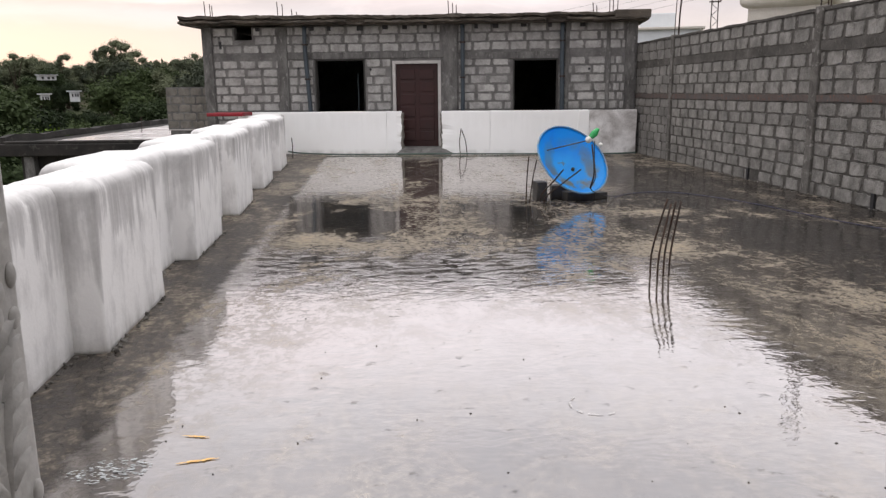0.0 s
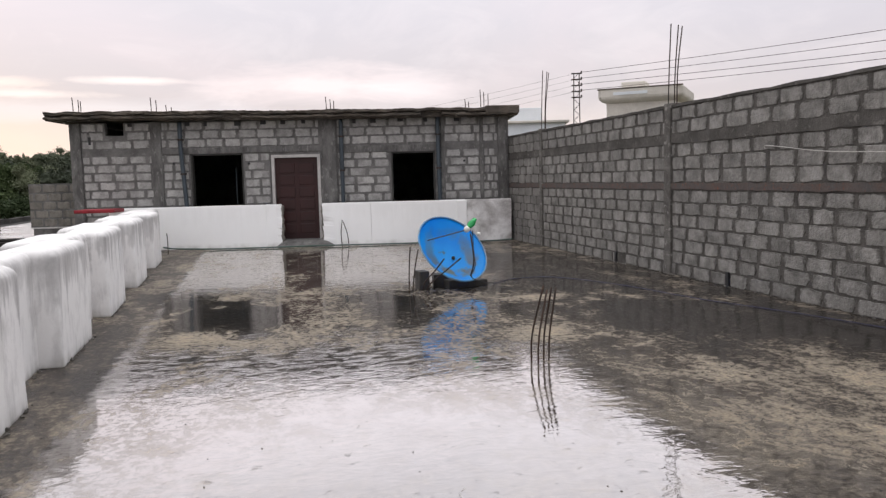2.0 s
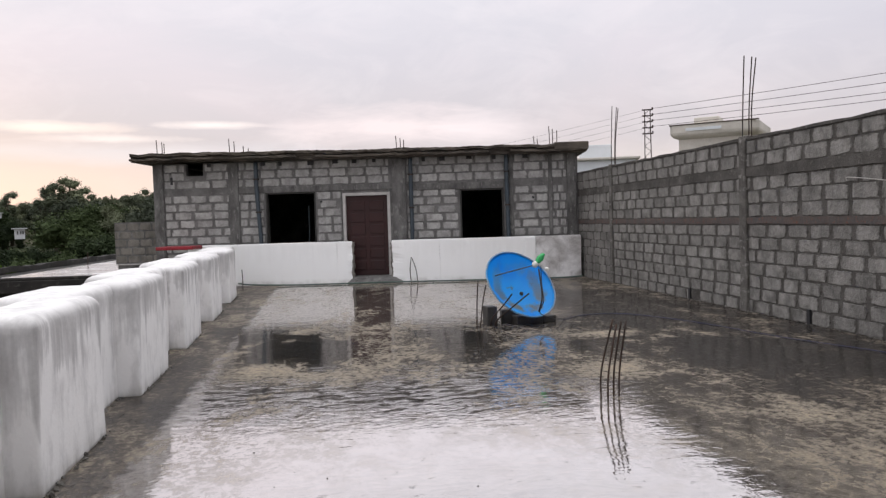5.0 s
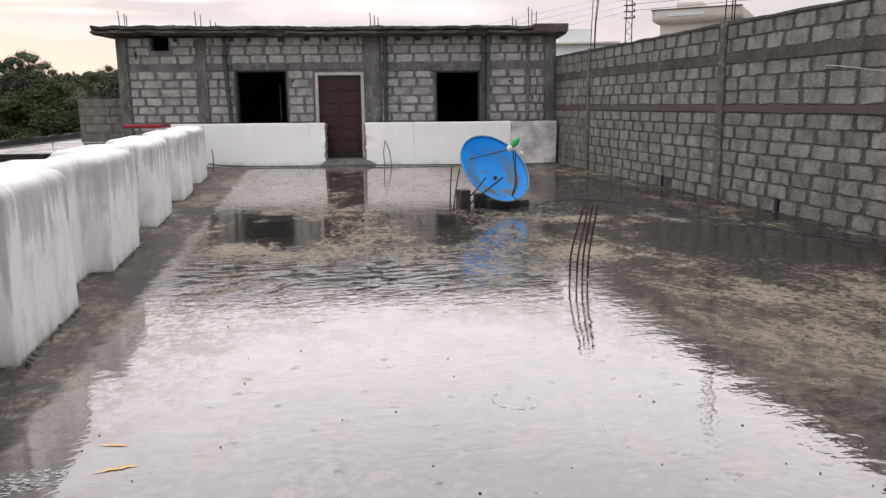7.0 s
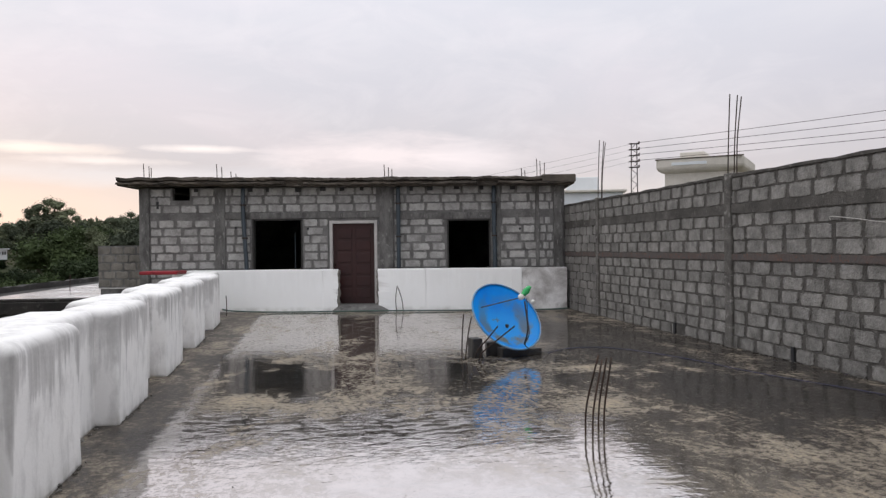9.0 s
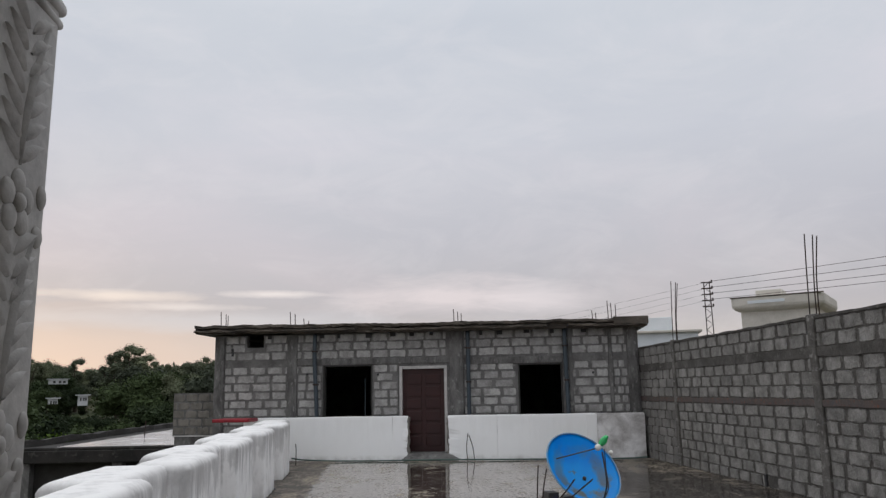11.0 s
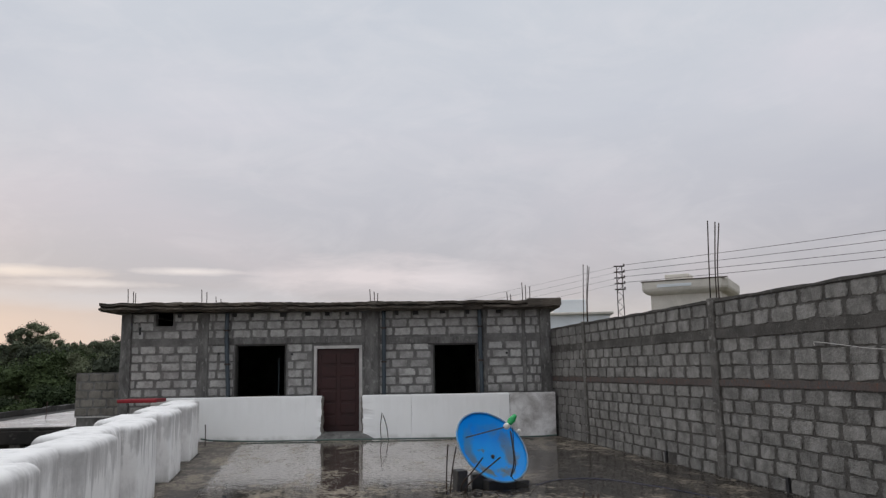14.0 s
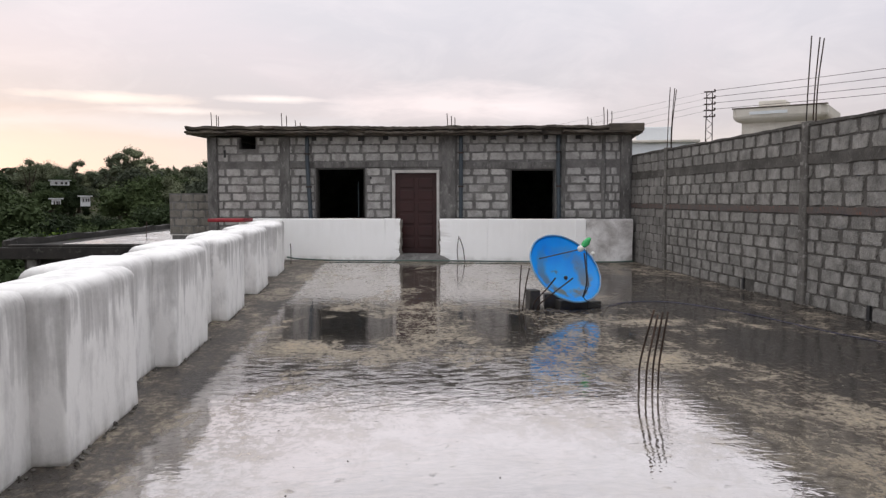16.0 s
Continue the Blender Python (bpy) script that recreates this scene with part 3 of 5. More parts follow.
def white_piece(x0, x1, seed, mat):
    bm = bmesh.new()
    box(bm, x0, x1, 0, 0.15, -0.02, 1.0)
    n = max(2, int((x1 - x0) * 3))
    bmesh.ops.subdivide_edges(bm, edges=[e for e in bm.edges if abs(e.verts[0].co.x - e.verts[1].co.x) > 0.1], cuts=n)
    bmesh.ops.subdivide_edges(bm, edges=[e for e in bm.edges if abs(e.verts[0].co.z - e.verts[1].co.z) > 0.5], cuts=16)
    bmesh.ops.bevel(bm, geom=[e for e in bm.edges if e.verts[0].co.z > 0.99 and e.verts[1].co.z > 0.99 and abs(e.verts[0].co.y - e.verts[1].co.y) < 0.01], offset=0.025, segments=2, affect="EDGES")
    for w in bm.verts:
        k = 3.0 if (abs(w.co.x - 0.48) < 0.03 or abs(w.co.x - 1.45) < 0.03) else 1.0
        w.co += k * 0.012 * noise.noise_vector(w.co * (2.0 + 7 * (k > 1)) + Vector((seed, 0, 0)))
    return part("wall_panel", bm, mat, wall_north, smooth=False)


white_piece(-3.5, 0.12, 1.0, M_WHITE)
white_piece(0.125, 0.48, 2.0, M_WHITE)
white_piece(1.45, 2.58, 3.0, M_WHITE)
white_piece(2.585, 4.84, 4.0, M_WHITE)
white_piece(4.845, 5.93, 5.0, M_PATCH)
bm = box(bmesh.new(), 4.62, 4.86, -0.03, 0.0, -0.01, 0.985, 0.012)
roughen(bm, 0.006, 4)
part("pier", bm, M_WHITE, wall_north)
for x0, x1, s in ((0.472, 0.515, 1.0), (1.415, 1.458, 2.0)):
    bm = box(bmesh.new(), x0, x1, 0.01, 0.14, -0.01, 0.97)
    bmesh.ops.subdivide_edges(bm, edges=[e for e in bm.edges if abs(e.verts[0].co.z - e.verts[1].co.z) > 0.5], cuts=26)
    roughen(bm, 0.035, 11.0, s)
    part("broken_edge", bm, M_LOWBLOCK, wall_north, "broken masonry edge with bare plaster")
# worn concrete hump at the opening
bm = grid_sheet(0.3, 1.75, -0.28, 0.62, 20, 14)
for w in bm.verts:
    k = min(1, (w.co.x - 0.3) * 5, (1.75 - w.co.x) * 4) * min(1, (w.co.y + 0.28) * 3.5)
    w.co.z = -0.01 + 0.15 * max(0, k) + 0.02 * noise.noise(w.co * 4)
tagged(part("door_step", bm, M_CONCRETE, m=WHITE), "worn concrete ramp in the broken wall opening", "step", kind="structure")

# parapet with piers along the open side
parapet = thing("parapet", PAR, "thick white plastered parapet with rounded coping and grey rain streaks", "parapet", kind="structure")


def lump(bm, x0, x1, y0, y1, top, r, seed, cuts=18):
    """A plastered block with a softly rounded top."""
    made = set(box(bm, x0, x1, y0, y1, -0.02, top).verts)
    es = [e for e in bm.edges if e.verts[0].co.z > top - 0.01 and e.verts[1].co.z > top - 0.01]
    bmesh.ops.bevel(bm, geom=es, offset=r, segments=5, affect="EDGES", profile=0.5)
    es = [e for e in bm.edges if abs(e.verts[0].co.x - e.verts[1].co.x) < 0.001 and abs(e.verts[0].co.y - e.verts[1].co.y) < 0.001 and abs(e.verts[0].co.z - e.verts[1].co.z) > 0.4]
    bmesh.ops.bevel(bm, geom=es, offset=0.024, segments=3, affect="EDGES", profile=0.5)
    es = [e for e in bm.edges if abs(e.verts[0].co.z - e.verts[1].co.z) > 0.4]
    bmesh.ops.subdivide_edges(bm, edges=es, cuts=cuts)
    es = [e for e in bm.edges if abs(e.verts[0].co.y - e.verts[1].co.y) > 0.5]
    bmesh.ops.subdivide_edges(bm, edges=es, cuts=22)
    es = [e for e in bm.edges if abs(e.verts[0].co.x - e.verts[1].co.x) > 0.3]
    bmesh.ops.subdivide_edges(bm, edges=es, cuts=9)
    roughen(bm, 0.010, 1.3, seed)
    roughen(bm, 0.004, 6.0, seed)
    return bm


PIERS = (1.75, 4.36, 6.86, 9.40, 12.02, 14.72)
for i, y in enumerate(PIERS):
    part("pier", lump(bmesh.new(), -0.50, 0.0, y, y + 1.32, 1.0, 0.095, 5.0 * i), M_PARAPET, parapet, smooth=True)
for i, (a, b) in enumerate(zip((-2.8, *PIERS), (*PIERS, 18.0))):
    part("panel", lump(bmesh.new(), -0.77, -0.19, a + (1.25 if i else 0), b + 0.07, 0.99, 0.10, 7.0 * i + 2), M_PARAPET, parapet, smooth=True)

# the house behind the camera: closing wall, eave and the carved post
tagged(part("wall_south", boxes([(-2.7, 6.1, -3.2, -3.0, -0.02, 3.0)]), M_WHITE), "plain white plastered house wall", "wall", kind="structure")
tagged(part("porch_roof", boxes([(-2.7, 6.1, -3.2, 1.1, 3.0, 3.15)]), M_WHITE), "plain white concrete porch roof", "roof", kind="structure")


def leaf(bm, base, along, side, out, length, width, thick):
    """A raised leaf of the carving: a low ridge that tapers to both ends."""
    n = 6
    mid, lo, hi = [], [], []
    for i in range(n + 1):
        t = i / n
        p = base + along * (length * t) + side * (0.25 * length * t * t)
        w = width * math.sin(math.pi * min(0.98, 0.08 + 0.9 * t))
        mid.append(bm.verts.new(p + out * (thick * math.sin(math.pi * (0.15 + 0.7 * t)))))
        lo.append(bm.verts.new(p - side * w - out * 0.002))
        hi.append(bm.verts.new(p + side * w - out * 0.002))
    for i in range(n):
        bm.faces.new((lo[i], lo[i + 1], mid[i + 1], mid[i]))
        bm.faces.new((mid[i], mid[i + 1], hi[i + 1], hi[i]))


def carved_post(x, y):
    """A square plaster post with flower and leaf reliefs on its faces; (x, y) is its outer corner."""
    h = 0.08
    post = thing("carved_post", pose(x - h, y - h, 0), "off-white plaster post with carved flowers and leaves", "post")
    part("shaft", box(bmesh.new(), -h, h, -h, h, 0.28, 2.75, 0.012, 3), M_CARVED, post, smooth=True)
    part("base", box(bmesh.new(), -h - 0.04, h + 0.04, -h - 0.04, h + 0.04, -0.02, 0.28, 0.02, 3), M_CARVED, post, smooth=True)
    for zz, r in ((2.04, 0.008), (2.062, 0.012), (2.085, 0.009)):
        e = h - 0.003
        ring = [(e, 0, zz), (e, e, zz), (-e, e, zz), (-e, -e, zz), (e, -e, zz), (e, 0, zz)]
        part("ring_moulding", tube(bmesh.new(), ring, r, 12), M_CARVED, post, smooth=True)
    part("capital", box(bmesh.new(), -h - 0.04, h + 0.04, -h - 0.04, h + 0.04, 2.75, 3.0, 0.03, 3), M_CARVED, post, smooth=True)
    rng = random.Random(4)
    up = Vector((0, 0, 1))
    for face in range(4):
        a = face * math.pi / 2
        out = Vector((math.cos(a), math.sin(a), 0))
        s = Vector((-math.sin(a), math.cos(a), 0))
        turn = out.to_track_quat("Z", "Y").to_matrix().to_4x4()
        bm = bmesh.new()

        def blob(p, sx, sy, sz):
            bmesh.ops.create_uvsphere(bm, u_segments=12, v_segments=8, radius=1, matrix=Matrix.Translation(p) @ turn @ Matrix.Diagonal((sx, sy, sz, 1)))

        for j in range(6):
            zc = 0.42 + j * 0.272
            c = out * h + up * zc
            for k in range(5):
                t = k * math.tau / 5 + 0.3
                blob(c + (s * math.cos(t) + up * math.sin(t)) * 0.024, 0.017, 0.017, 0.006)
            blob(c + out * 0.003, 0.012, 0.012, 0.008)
            for k in range(7):
                for sg in (-1, 1):
                    b0 = c + up * (0.050 + 0.027 * k) + s * sg * 0.006
                    way = (up * 0.72 + s * sg * 0.66).normalized()
                    leaf(bm, b0, way, (s * sg * 0.7 - up * 0.7).normalized(), out, 0.060 + rng.uniform(-0.006, 0.006), 0.012, 0.007)
            leaf(bm, c + up * 0.045, up, s, out, 0.20, 0.008, 0.007)
            for sg in (-1, 1):
                blob(c + s * sg * 0.056 - up * 0.03, 0.014, 0.014, 0.005)
                blob(c + s * sg * 0.060 + up * 0.02, 0.012, 0.016, 0.005)
        tagged(part("relief", bm, M_CARVED, post, smooth=True), kind="stuff")
    return post


carved_post(-0.447, 0.972)


# ---- the neighbour's house ----
house = thing("house", FACE, "single-storey unplastered grey block house with a concrete roof slab", "house")
W1 = (-1.59, -0.36, 0.75, 2.23)
W2 = (3.16, 4.21, 0.75, 2.18)
DOOR = (0.30, 1.46, 0.12, 2.17)
VENT = (-3.54, -3.11, 2.70, 3.03)
HL, HR, HT = -4.28, 6.0, 3.0
# front wall as strips between the openings
xs = sorted({HL, HR, *W1[:2], *W2[:2], *DOOR[:2], *VENT[:2]})
zs = sorted({-0.3, HT, W1[2], W1[3], W2[3], DOOR[2], DOOR[3], VENT[2]})
bm = bmesh.new()
for x0, x1 in zip(xs, xs[1:]):
    for z0, z1 in zip(zs, zs[1:]):
        mx, mz = (x0 + x1) / 2, (z0 + z1) / 2
        if not any(o[0] < mx < o[1] and o[2] < mz < o[3] for o in (W1, W2, DOOR, VENT)):
            box(bm, x0, x1, 0.012, 0.2, z0, z1)
bmesh.ops.remove_doubles(bm, verts=bm.verts[:], dist=0.0005)
front = part("front_wall", bm, M_MORTAR, house, "grey block wall with dark mortar joints")
for r in ((HL, HL + 0.2, 0.2, 7.0, -7.5, HT), (HR - 0.2, HR, 0.2, 7.0, -0.3, HT)):
    part("side_wall", boxes([r]), M_MORTAR, house)
part("back_wall", boxes([(HL + 0.2, HR - 0.2, 6.8, 7.0, -0.3, HT)]), M_MORTAR, house)
part("plinth", boxes([(HL, HR, 0.02, 0.2, -7.5, -0.3)]), M_MORTAR, house)
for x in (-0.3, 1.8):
    part("inside_wall", boxes([(x, x + 0.15, 0.2, 6.8, 0, HT)]), M_SHADE, house)
part("inside_floor", boxes([(HL + 0.2, HR - 0.2, 0.2, 6.8, -0.05, 0.1)]), M_SHADE, house)


def column(x0, x1, z1, depth=0.03):
    bm = box(bmesh.new(), x0, x1, -depth, 0.05, -0.2, z1, 0.01)
    bmesh.ops.subdivide_edges(bm, edges=[e for e in bm.edges if abs(e.verts[0].co.z - e.verts[1].co.z) > 1], cuts=12)
    roughen(bm, 0.008, 3.0, x0)
    part("column", bm, M_CONCRETE, house, "cast concrete column")


column(HL - 0.06, -4.10, HT, 0.05)
column(-2.49, -2.24, HT)
column(1.52, 1.86, HT)
column(4.36, 4.46, HT)
column(5.30, 5.39, HT)
column(5.74, 5.95, HT, 0.05)
bm = boxes([(-2.24, 1.52, -0.016, 0.05, 2.235, 2.375), (1.86, 4.36, -0.016, 0.05, 2.185, 2.34)], 0.006)
part("lintel", bm, M_CONCRETE, house, "rough concrete lintel band")
# roof slab with a ragged edge
bm = bmesh.new()
box(bm, -4.76, 6.2, -0.38, 7.3, 2.99, 3.19)
bmesh.ops.subdivide_edges(bm, edges=[e for e in bm.edges if abs(e.verts[0].co.x - e.verts[1].co.x) > 1], cuts=230)
bmesh.ops.subdivide_edges(bm, edges=[e for e in bm.edges if abs(e.verts[0].co.z - e.verts[1].co.z) > 0.1], cuts=9)
for w in bm.verts:
    t = (w.co.x + 4.76) / 10.96
    up = (w.co.z - 2.99) / 0.20
    front_face = w.co.y < 0
    w.co.z += 0.14 * max(0.0, 0.42 - t) + 0.05 * noise.noise(Vector((w.co.x * 0.5, 0, 1))) - 0.04 * (t > 0.45) * (t - 0.45)
    if front_face:
        # two pours: an upper layer, an open joint and a lip below that breaks off in places
        seam = 0.52 + 0.10 * noise.noise(Vector((w.co.x * 0.8, 4, 0)))
        lip = 0.5 + noise.noise(Vector((w.co.x * 1.1, 9, 0)))
        if abs(up - seam) < 0.08:
            w.co.y += 0.075
        elif up < seam:
            w.co.y += 0.10 if up < 0.18 or lip < 0.25 else -0.025
        w.co.y += 0.035 * noise.noise(Vector((w.co.x * 2.5, up * 2, 0))) + 0.022 * noise.noise(Vector((w.co.x * 11, up * 6, 2)))
        w.co.z += 0.024 * noise.noise(Vector((w.co.x * 3, up, 5))) + 0.014 * noise.noise(Vector((w.co.x * 13, up * 3, 7)))
part("roof_slab", bm, M_SLAB, house, "weathered overhanging concrete roof slab")
part("roof_end", box(bmesh.new(), 5.42, 6.22, -0.40, 0.5, 3.02, 3.20, 0.02), M_SLAB, house)
# door leaf, frame and hardware
door = part("door", boxes([(DOOR[0] + 0.07, DOOR[1] - 0.07, 0.10, 0.15, DOOR[2] + 0.03, DOOR[3] - 0.07)], 0.006), M_DOOR, house, "closed dark maroon panelled door")
dx0, dx1, dz0, dz1 = DOOR[0] + 0.07, DOOR[1] - 0.07, DOOR[2] + 0.03, DOOR[3] - 0.07
cw = (dx1 - dx0 - 0.30) / 2
for r in range(6):
    hh = (dz1 - dz0 - 0.2) / 6
    for c in range(2):
        bx = dx0 + 0.10 + c * (cw + 0.10)
        bz = dz0 + 0.10 + r * hh
        part("door_panel", box(bmesh.new(), bx, bx + cw, 0.084, 0.10, bz + 0.03, bz + hh - 0.03, 0.012), M_DOOR, door)
bm = tube(bmesh.new(), [(dx0 + 0.05, 0.06, 1.08), (dx0 + 0.05, 0.06, 1.20)], 0.012, 8)
part("door_handle", bm, M_STEEL, door, "small dark door handle", True)
part("door_frame", boxes([(DOOR[0], dx0, 0.0, 0.16, DOOR[2], DOOR[3]), (dx1, DOOR[1], 0.0, 0.16, DOOR[2], DOOR[3]), (dx0, dx1, 0.0, 0.16, dz1, DOOR[3])], 0.004), M_DOORFRAME, house, "pale grey door frame")
part("door_sill", box(bmesh.new(), DOOR[0] - 0.05, DOOR[1] + 0.05, -0.18, 0.2, -0.1, DOOR[2] + 0.03, 0.03, 3), M_CONCRETE, house, "worn concrete door sill")
for x0, x1 in ((DOOR[1] + 0.004, DOOR[1] + 0.055), (DOOR[0] - 0.03, DOOR[0] - 0.004)):
    part("plaster_reveal", boxes([(x0, x1, -0.010, 0.16, 0.05, DOOR[3] + 0.05)], 0.003), M_CONCRETE, house)
# reveals coloured near-black for the shade in the openings
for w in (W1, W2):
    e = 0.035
    part("window_reveal", boxes([(w[0], w[0] + e, 0.0, 0.2, w[2], w[3]), (w[1] - e, w[1], 0.0, 0.2, w[2], w[3]), (w[0] + e, w[1] - e, 0.0, 0.2, w[3] - e, w[3])], 0.004), M_SHADE, house)
part("window_bar", tube(bmesh.new(), [(-0.62, 0.4, 0.3), (-0.62, 0.4, 1.9)], 0.012, 8), M_PIPE, house, "thin pale pole inside the window", True)
# drain pipes down the front
for x0, x1, zt in ((-1.78, -1.71, 2.99), (1.985, 1.985, 2.97), (4.29, 4.31, 2.98)):
    bm = tube(bmesh.new(), curve_pts([(x0, -0.08, zt), (x0, -0.08, 2.3), (x1, -0.08, 1.0), (x1, -0.08, -0.1)], 5), 0.05, 12)
    p = part("drain_pipe", bm, M_PIPE, house, "blue-grey plastic drain pipe", True)
    for zc in (0.9, 1.75, 2.55):
        xx = x0 + (x1 - x0) * min(1, max(0, (2.3 - zc) / 1.3))
        part("pipe_clip", box(bmesh.new(), xx - 0.06, xx + 0.06, -0.135, 0.02, zc, zc + 0.035, 0.006), M_STEEL, p)
# small holes beside the openings, and a cable
for x, zc in ((-0.22, 1.98), (-1.98, 2.02), (4.92, 1.93)):
    part("wall_hole", tube(bmesh.new(), [(x, -0.022, zc), (x, 0.02, zc)], 0.028, 12), M_BLACK, house)
hole_rng = random.Random(4)
for x in (-2.95, -1.62, -1.2, -0.45, 0.15, 0.62, 1.1, 2.3, 2.75, 3.4, 4.0, 4.75):
    s = hole_rng.uniform(0.035, 0.075)
    bm = box(bmesh.new(), x - s, x + s, -0.03, 0.02, 2.90 - hole_rng.uniform(0.0, 0.03), 2.985)
    roughen(bm, 0.012, 9, x)
    part("beam_hole", bm, M_BLACK, house, "dark beam hole under the slab")
part("wall_slot", box(bmesh.new(), -3.92, -3.87, -0.024, 0.02, 2.50, 2.68), M_BLACK, house)

# low wall of old blocks at the house's corner
low_wall = thing("side_block_wall", FACE @ pose(0, 0.5, 0), "low old block wall beside the house", "wall", kind="structure")
part("core", boxes([(-5.62, -4.36, 0.012, 0.2, 0.55, 1.62)]), M_MORTAR, low_wall)
part("plaster_base", box(bmesh.new(), -5.56, -4.36, 0.0, 0.2, -3.0, 0.55), M_CONCRETE, low_wall, "smooth grey plaster base")
part("ledge", box(bmesh.new(), -5.6, -4.36, -0.02, 0.2, 0.54, 0.57), M_DOORFRAME, low_wall)
# red painted cover on the parapet's far end
bm = box(bmesh.new(), -3.98, -3.10, -0.75, -0.1, 0.93, 1.01, 0.02, 2)
tagged(part("red_cover", bm, M_RED, m=WHITE), "red painted metal cover on the parapet end", "cover")

# ---- things on the terrace ----
def splash(x, y, r, stretch, turn, mat, label, seed, rays=26):
    """A thin ragged paint mark on the floor."""
    rng = random.Random(seed)
    bm = bmesh.new()
    for _ in range(rays):
        t, d = rng.uniform(0, math.tau), r * rng.random() ** 0.7
        p = Vector((d * math.cos(t) * stretch, d * math.sin(t), 0.0035))
        rr = r * rng.uniform(0.008, 0.05)
        ring = [bm.verts.new(p + Vector((rr * (1 + 0.8 * rng.random()) * math.cos(k * math.tau / 7) * stretch, rr * (0.5 + 0.5 * rng.random()) * math.sin(k * math.tau / 7), 0.0002 * (_ % 5)))) for k in range(7)]
        bm.faces.new(ring)
    tagged(part("paint_mark", bm, mat, m=pose(x, y, 0, 0, 0, turn)), label, "paint mark", kind="stuff")


M_CHALK = surface("chalk_white", (0.62, 0.61, 0.59), (0.42, 0.41, 0.40), 0.7, 60, 8.0, 0.2)
M_OLDPAINT = surface("old_pale_paint", (0.60, 0.64, 0.66), (0.40, 0.42, 0.43), 0.6, 60, 14.0, 0.2)
M_ORANGE = surface("orange_paint", (0.85, 0.52, 0.20), (0.75, 0.42, 0.14), 0.7, 60, 8.0, 0.2)
splash(-1.12, 2.92, 0.10, 1.6, 10, M_OLDPAINT, "pale splash of paint on the wet floor", 3, 260)


def dab(x, y, length, width, turn, seed):
    """A ragged dab of paint, drawn out to a point."""
    rng = random.Random(seed)
    bm = bmesh.new()
    upper, lower = [], []
    for k in range(15):
        t = k / 14
        w = width * math.sin(math.pi * (0.06 + 0.9 * t)) * (0.45 + 0.55 * t)
        upper.append(bm.verts.new((length * (t - 0.5), w * rng.uniform(0.25, 1.0), 0.004)))
        lower.append(bm.verts.new((length * (t - 0.5), -w * rng.uniform(0.15, 0.8), 0.004)))
    for k in range(14):
        bm.faces.new((lower[k], lower[k + 1], upper[k + 1], upper[k]))
    tagged(part("paint_mark", bm, M_ORANGE, m=pose(x, y, 0, 0, 0, turn)), "small orange paint mark on the wet floor", "paint mark", kind="stuff")


dab(-0.79, 2.97, 0.17, 0.022, 12, 5)
dab(-0.85, 3.20, 0.13, 0.016, -14, 6)
bm = bmesh.new()
for k in range(30):
    if noise.noise(Vector((k * 0.37, 3, 1))) < -0.08:
        continue
    t = 2.3 + 3.0 * k / 30
    p = Vector((0.12 * math.cos(t), 0.12 * math.sin(t), 0.004))
    bm.faces.new([bm.verts.new(p + Vector((0.006 * math.cos(q) + 0.006 * noise.noise(p * 40 + Vector((q, 0, 0))), 0.005 * math.sin(q), 0.0003 * (k % 4)))) for q in (0, 1.2, 2.4, 3.6, 4.8)])
tagged(part("paint_mark", bm, M_CHALK, m=pose(0.96, 3.36, 0)), "faint white curved chalk mark on the floor", "paint mark", kind="stuff")
rng = random.Random(77)
bm = bmesh.new()
for k in range(260):
    x, y = rng.uniform(-1.6, 5.7), 2.2 + 14 * rng.random() ** 1.6
    s = rng.uniform(0.003, 0.008)
    bmesh.ops.create_icosphere(bm, subdivisions=1, radius=1, matrix=pose(x, y, s * 0.25, rng.uniform(0, 90), 0, rng.uniform(0, 360)) @ Matrix.Diagonal((s, s * rng.uniform(0.5, 1), s * 0.5, 1)))
for k in range(420):
    if k < 240:
        y = rng.uniform(3.6, 17)
        pier = any(p - 0.03 < y < p + 1.35 for p in PIERS)
        x = -1.468 - 0.0315 * y + (0.0 if pier else -0.185) + rng.uniform(0.0, 0.035)
    else:
        x, y = WALL_X - rng.uniform(0.0, 0.03), rng.uniform(5.5, 17.5)
    s = rng.uniform(0.006, 0.022)
    bmesh.ops.create_icosphere(bm, subdivisions=1, radius=1, matrix=pose(x, y, s * 0.2, rng.uniform(0, 90), 0, rng.uniform(0, 360)) @ Matrix.Diagonal((s, s * rng.uniform(0.5, 1.6), s * 0.6, 1)))
tagged(part("grit", bm, M_COLUMN_EAST), "scattered grit and crumbs of mortar", "grit", kind="stuff")

steel = "bundle of starter bars"
for b, t in (((2.09, 5.79, 0), (1.97, 5.25, 0.69)), ((2.10, 5.66, 0), (2.00, 5.25, 0.65)), ((2.20, 5.80, 0), (2.04, 5.25, 0.67)), ((2.23, 5.76, 0), (2.08, 5.25, 0.67))):
    top = Vector((t[0] + 0.22, 5.76, t[2] - 0.07))
    rod("reinforcing_bar", [Vector(b) - Vector((0, 0, 0.03)), Vector(b) + Vector((0.01, 0, 0.22)), top], 0.008, "thin dark steel starter bar standing in the floor", "rebar", steel)


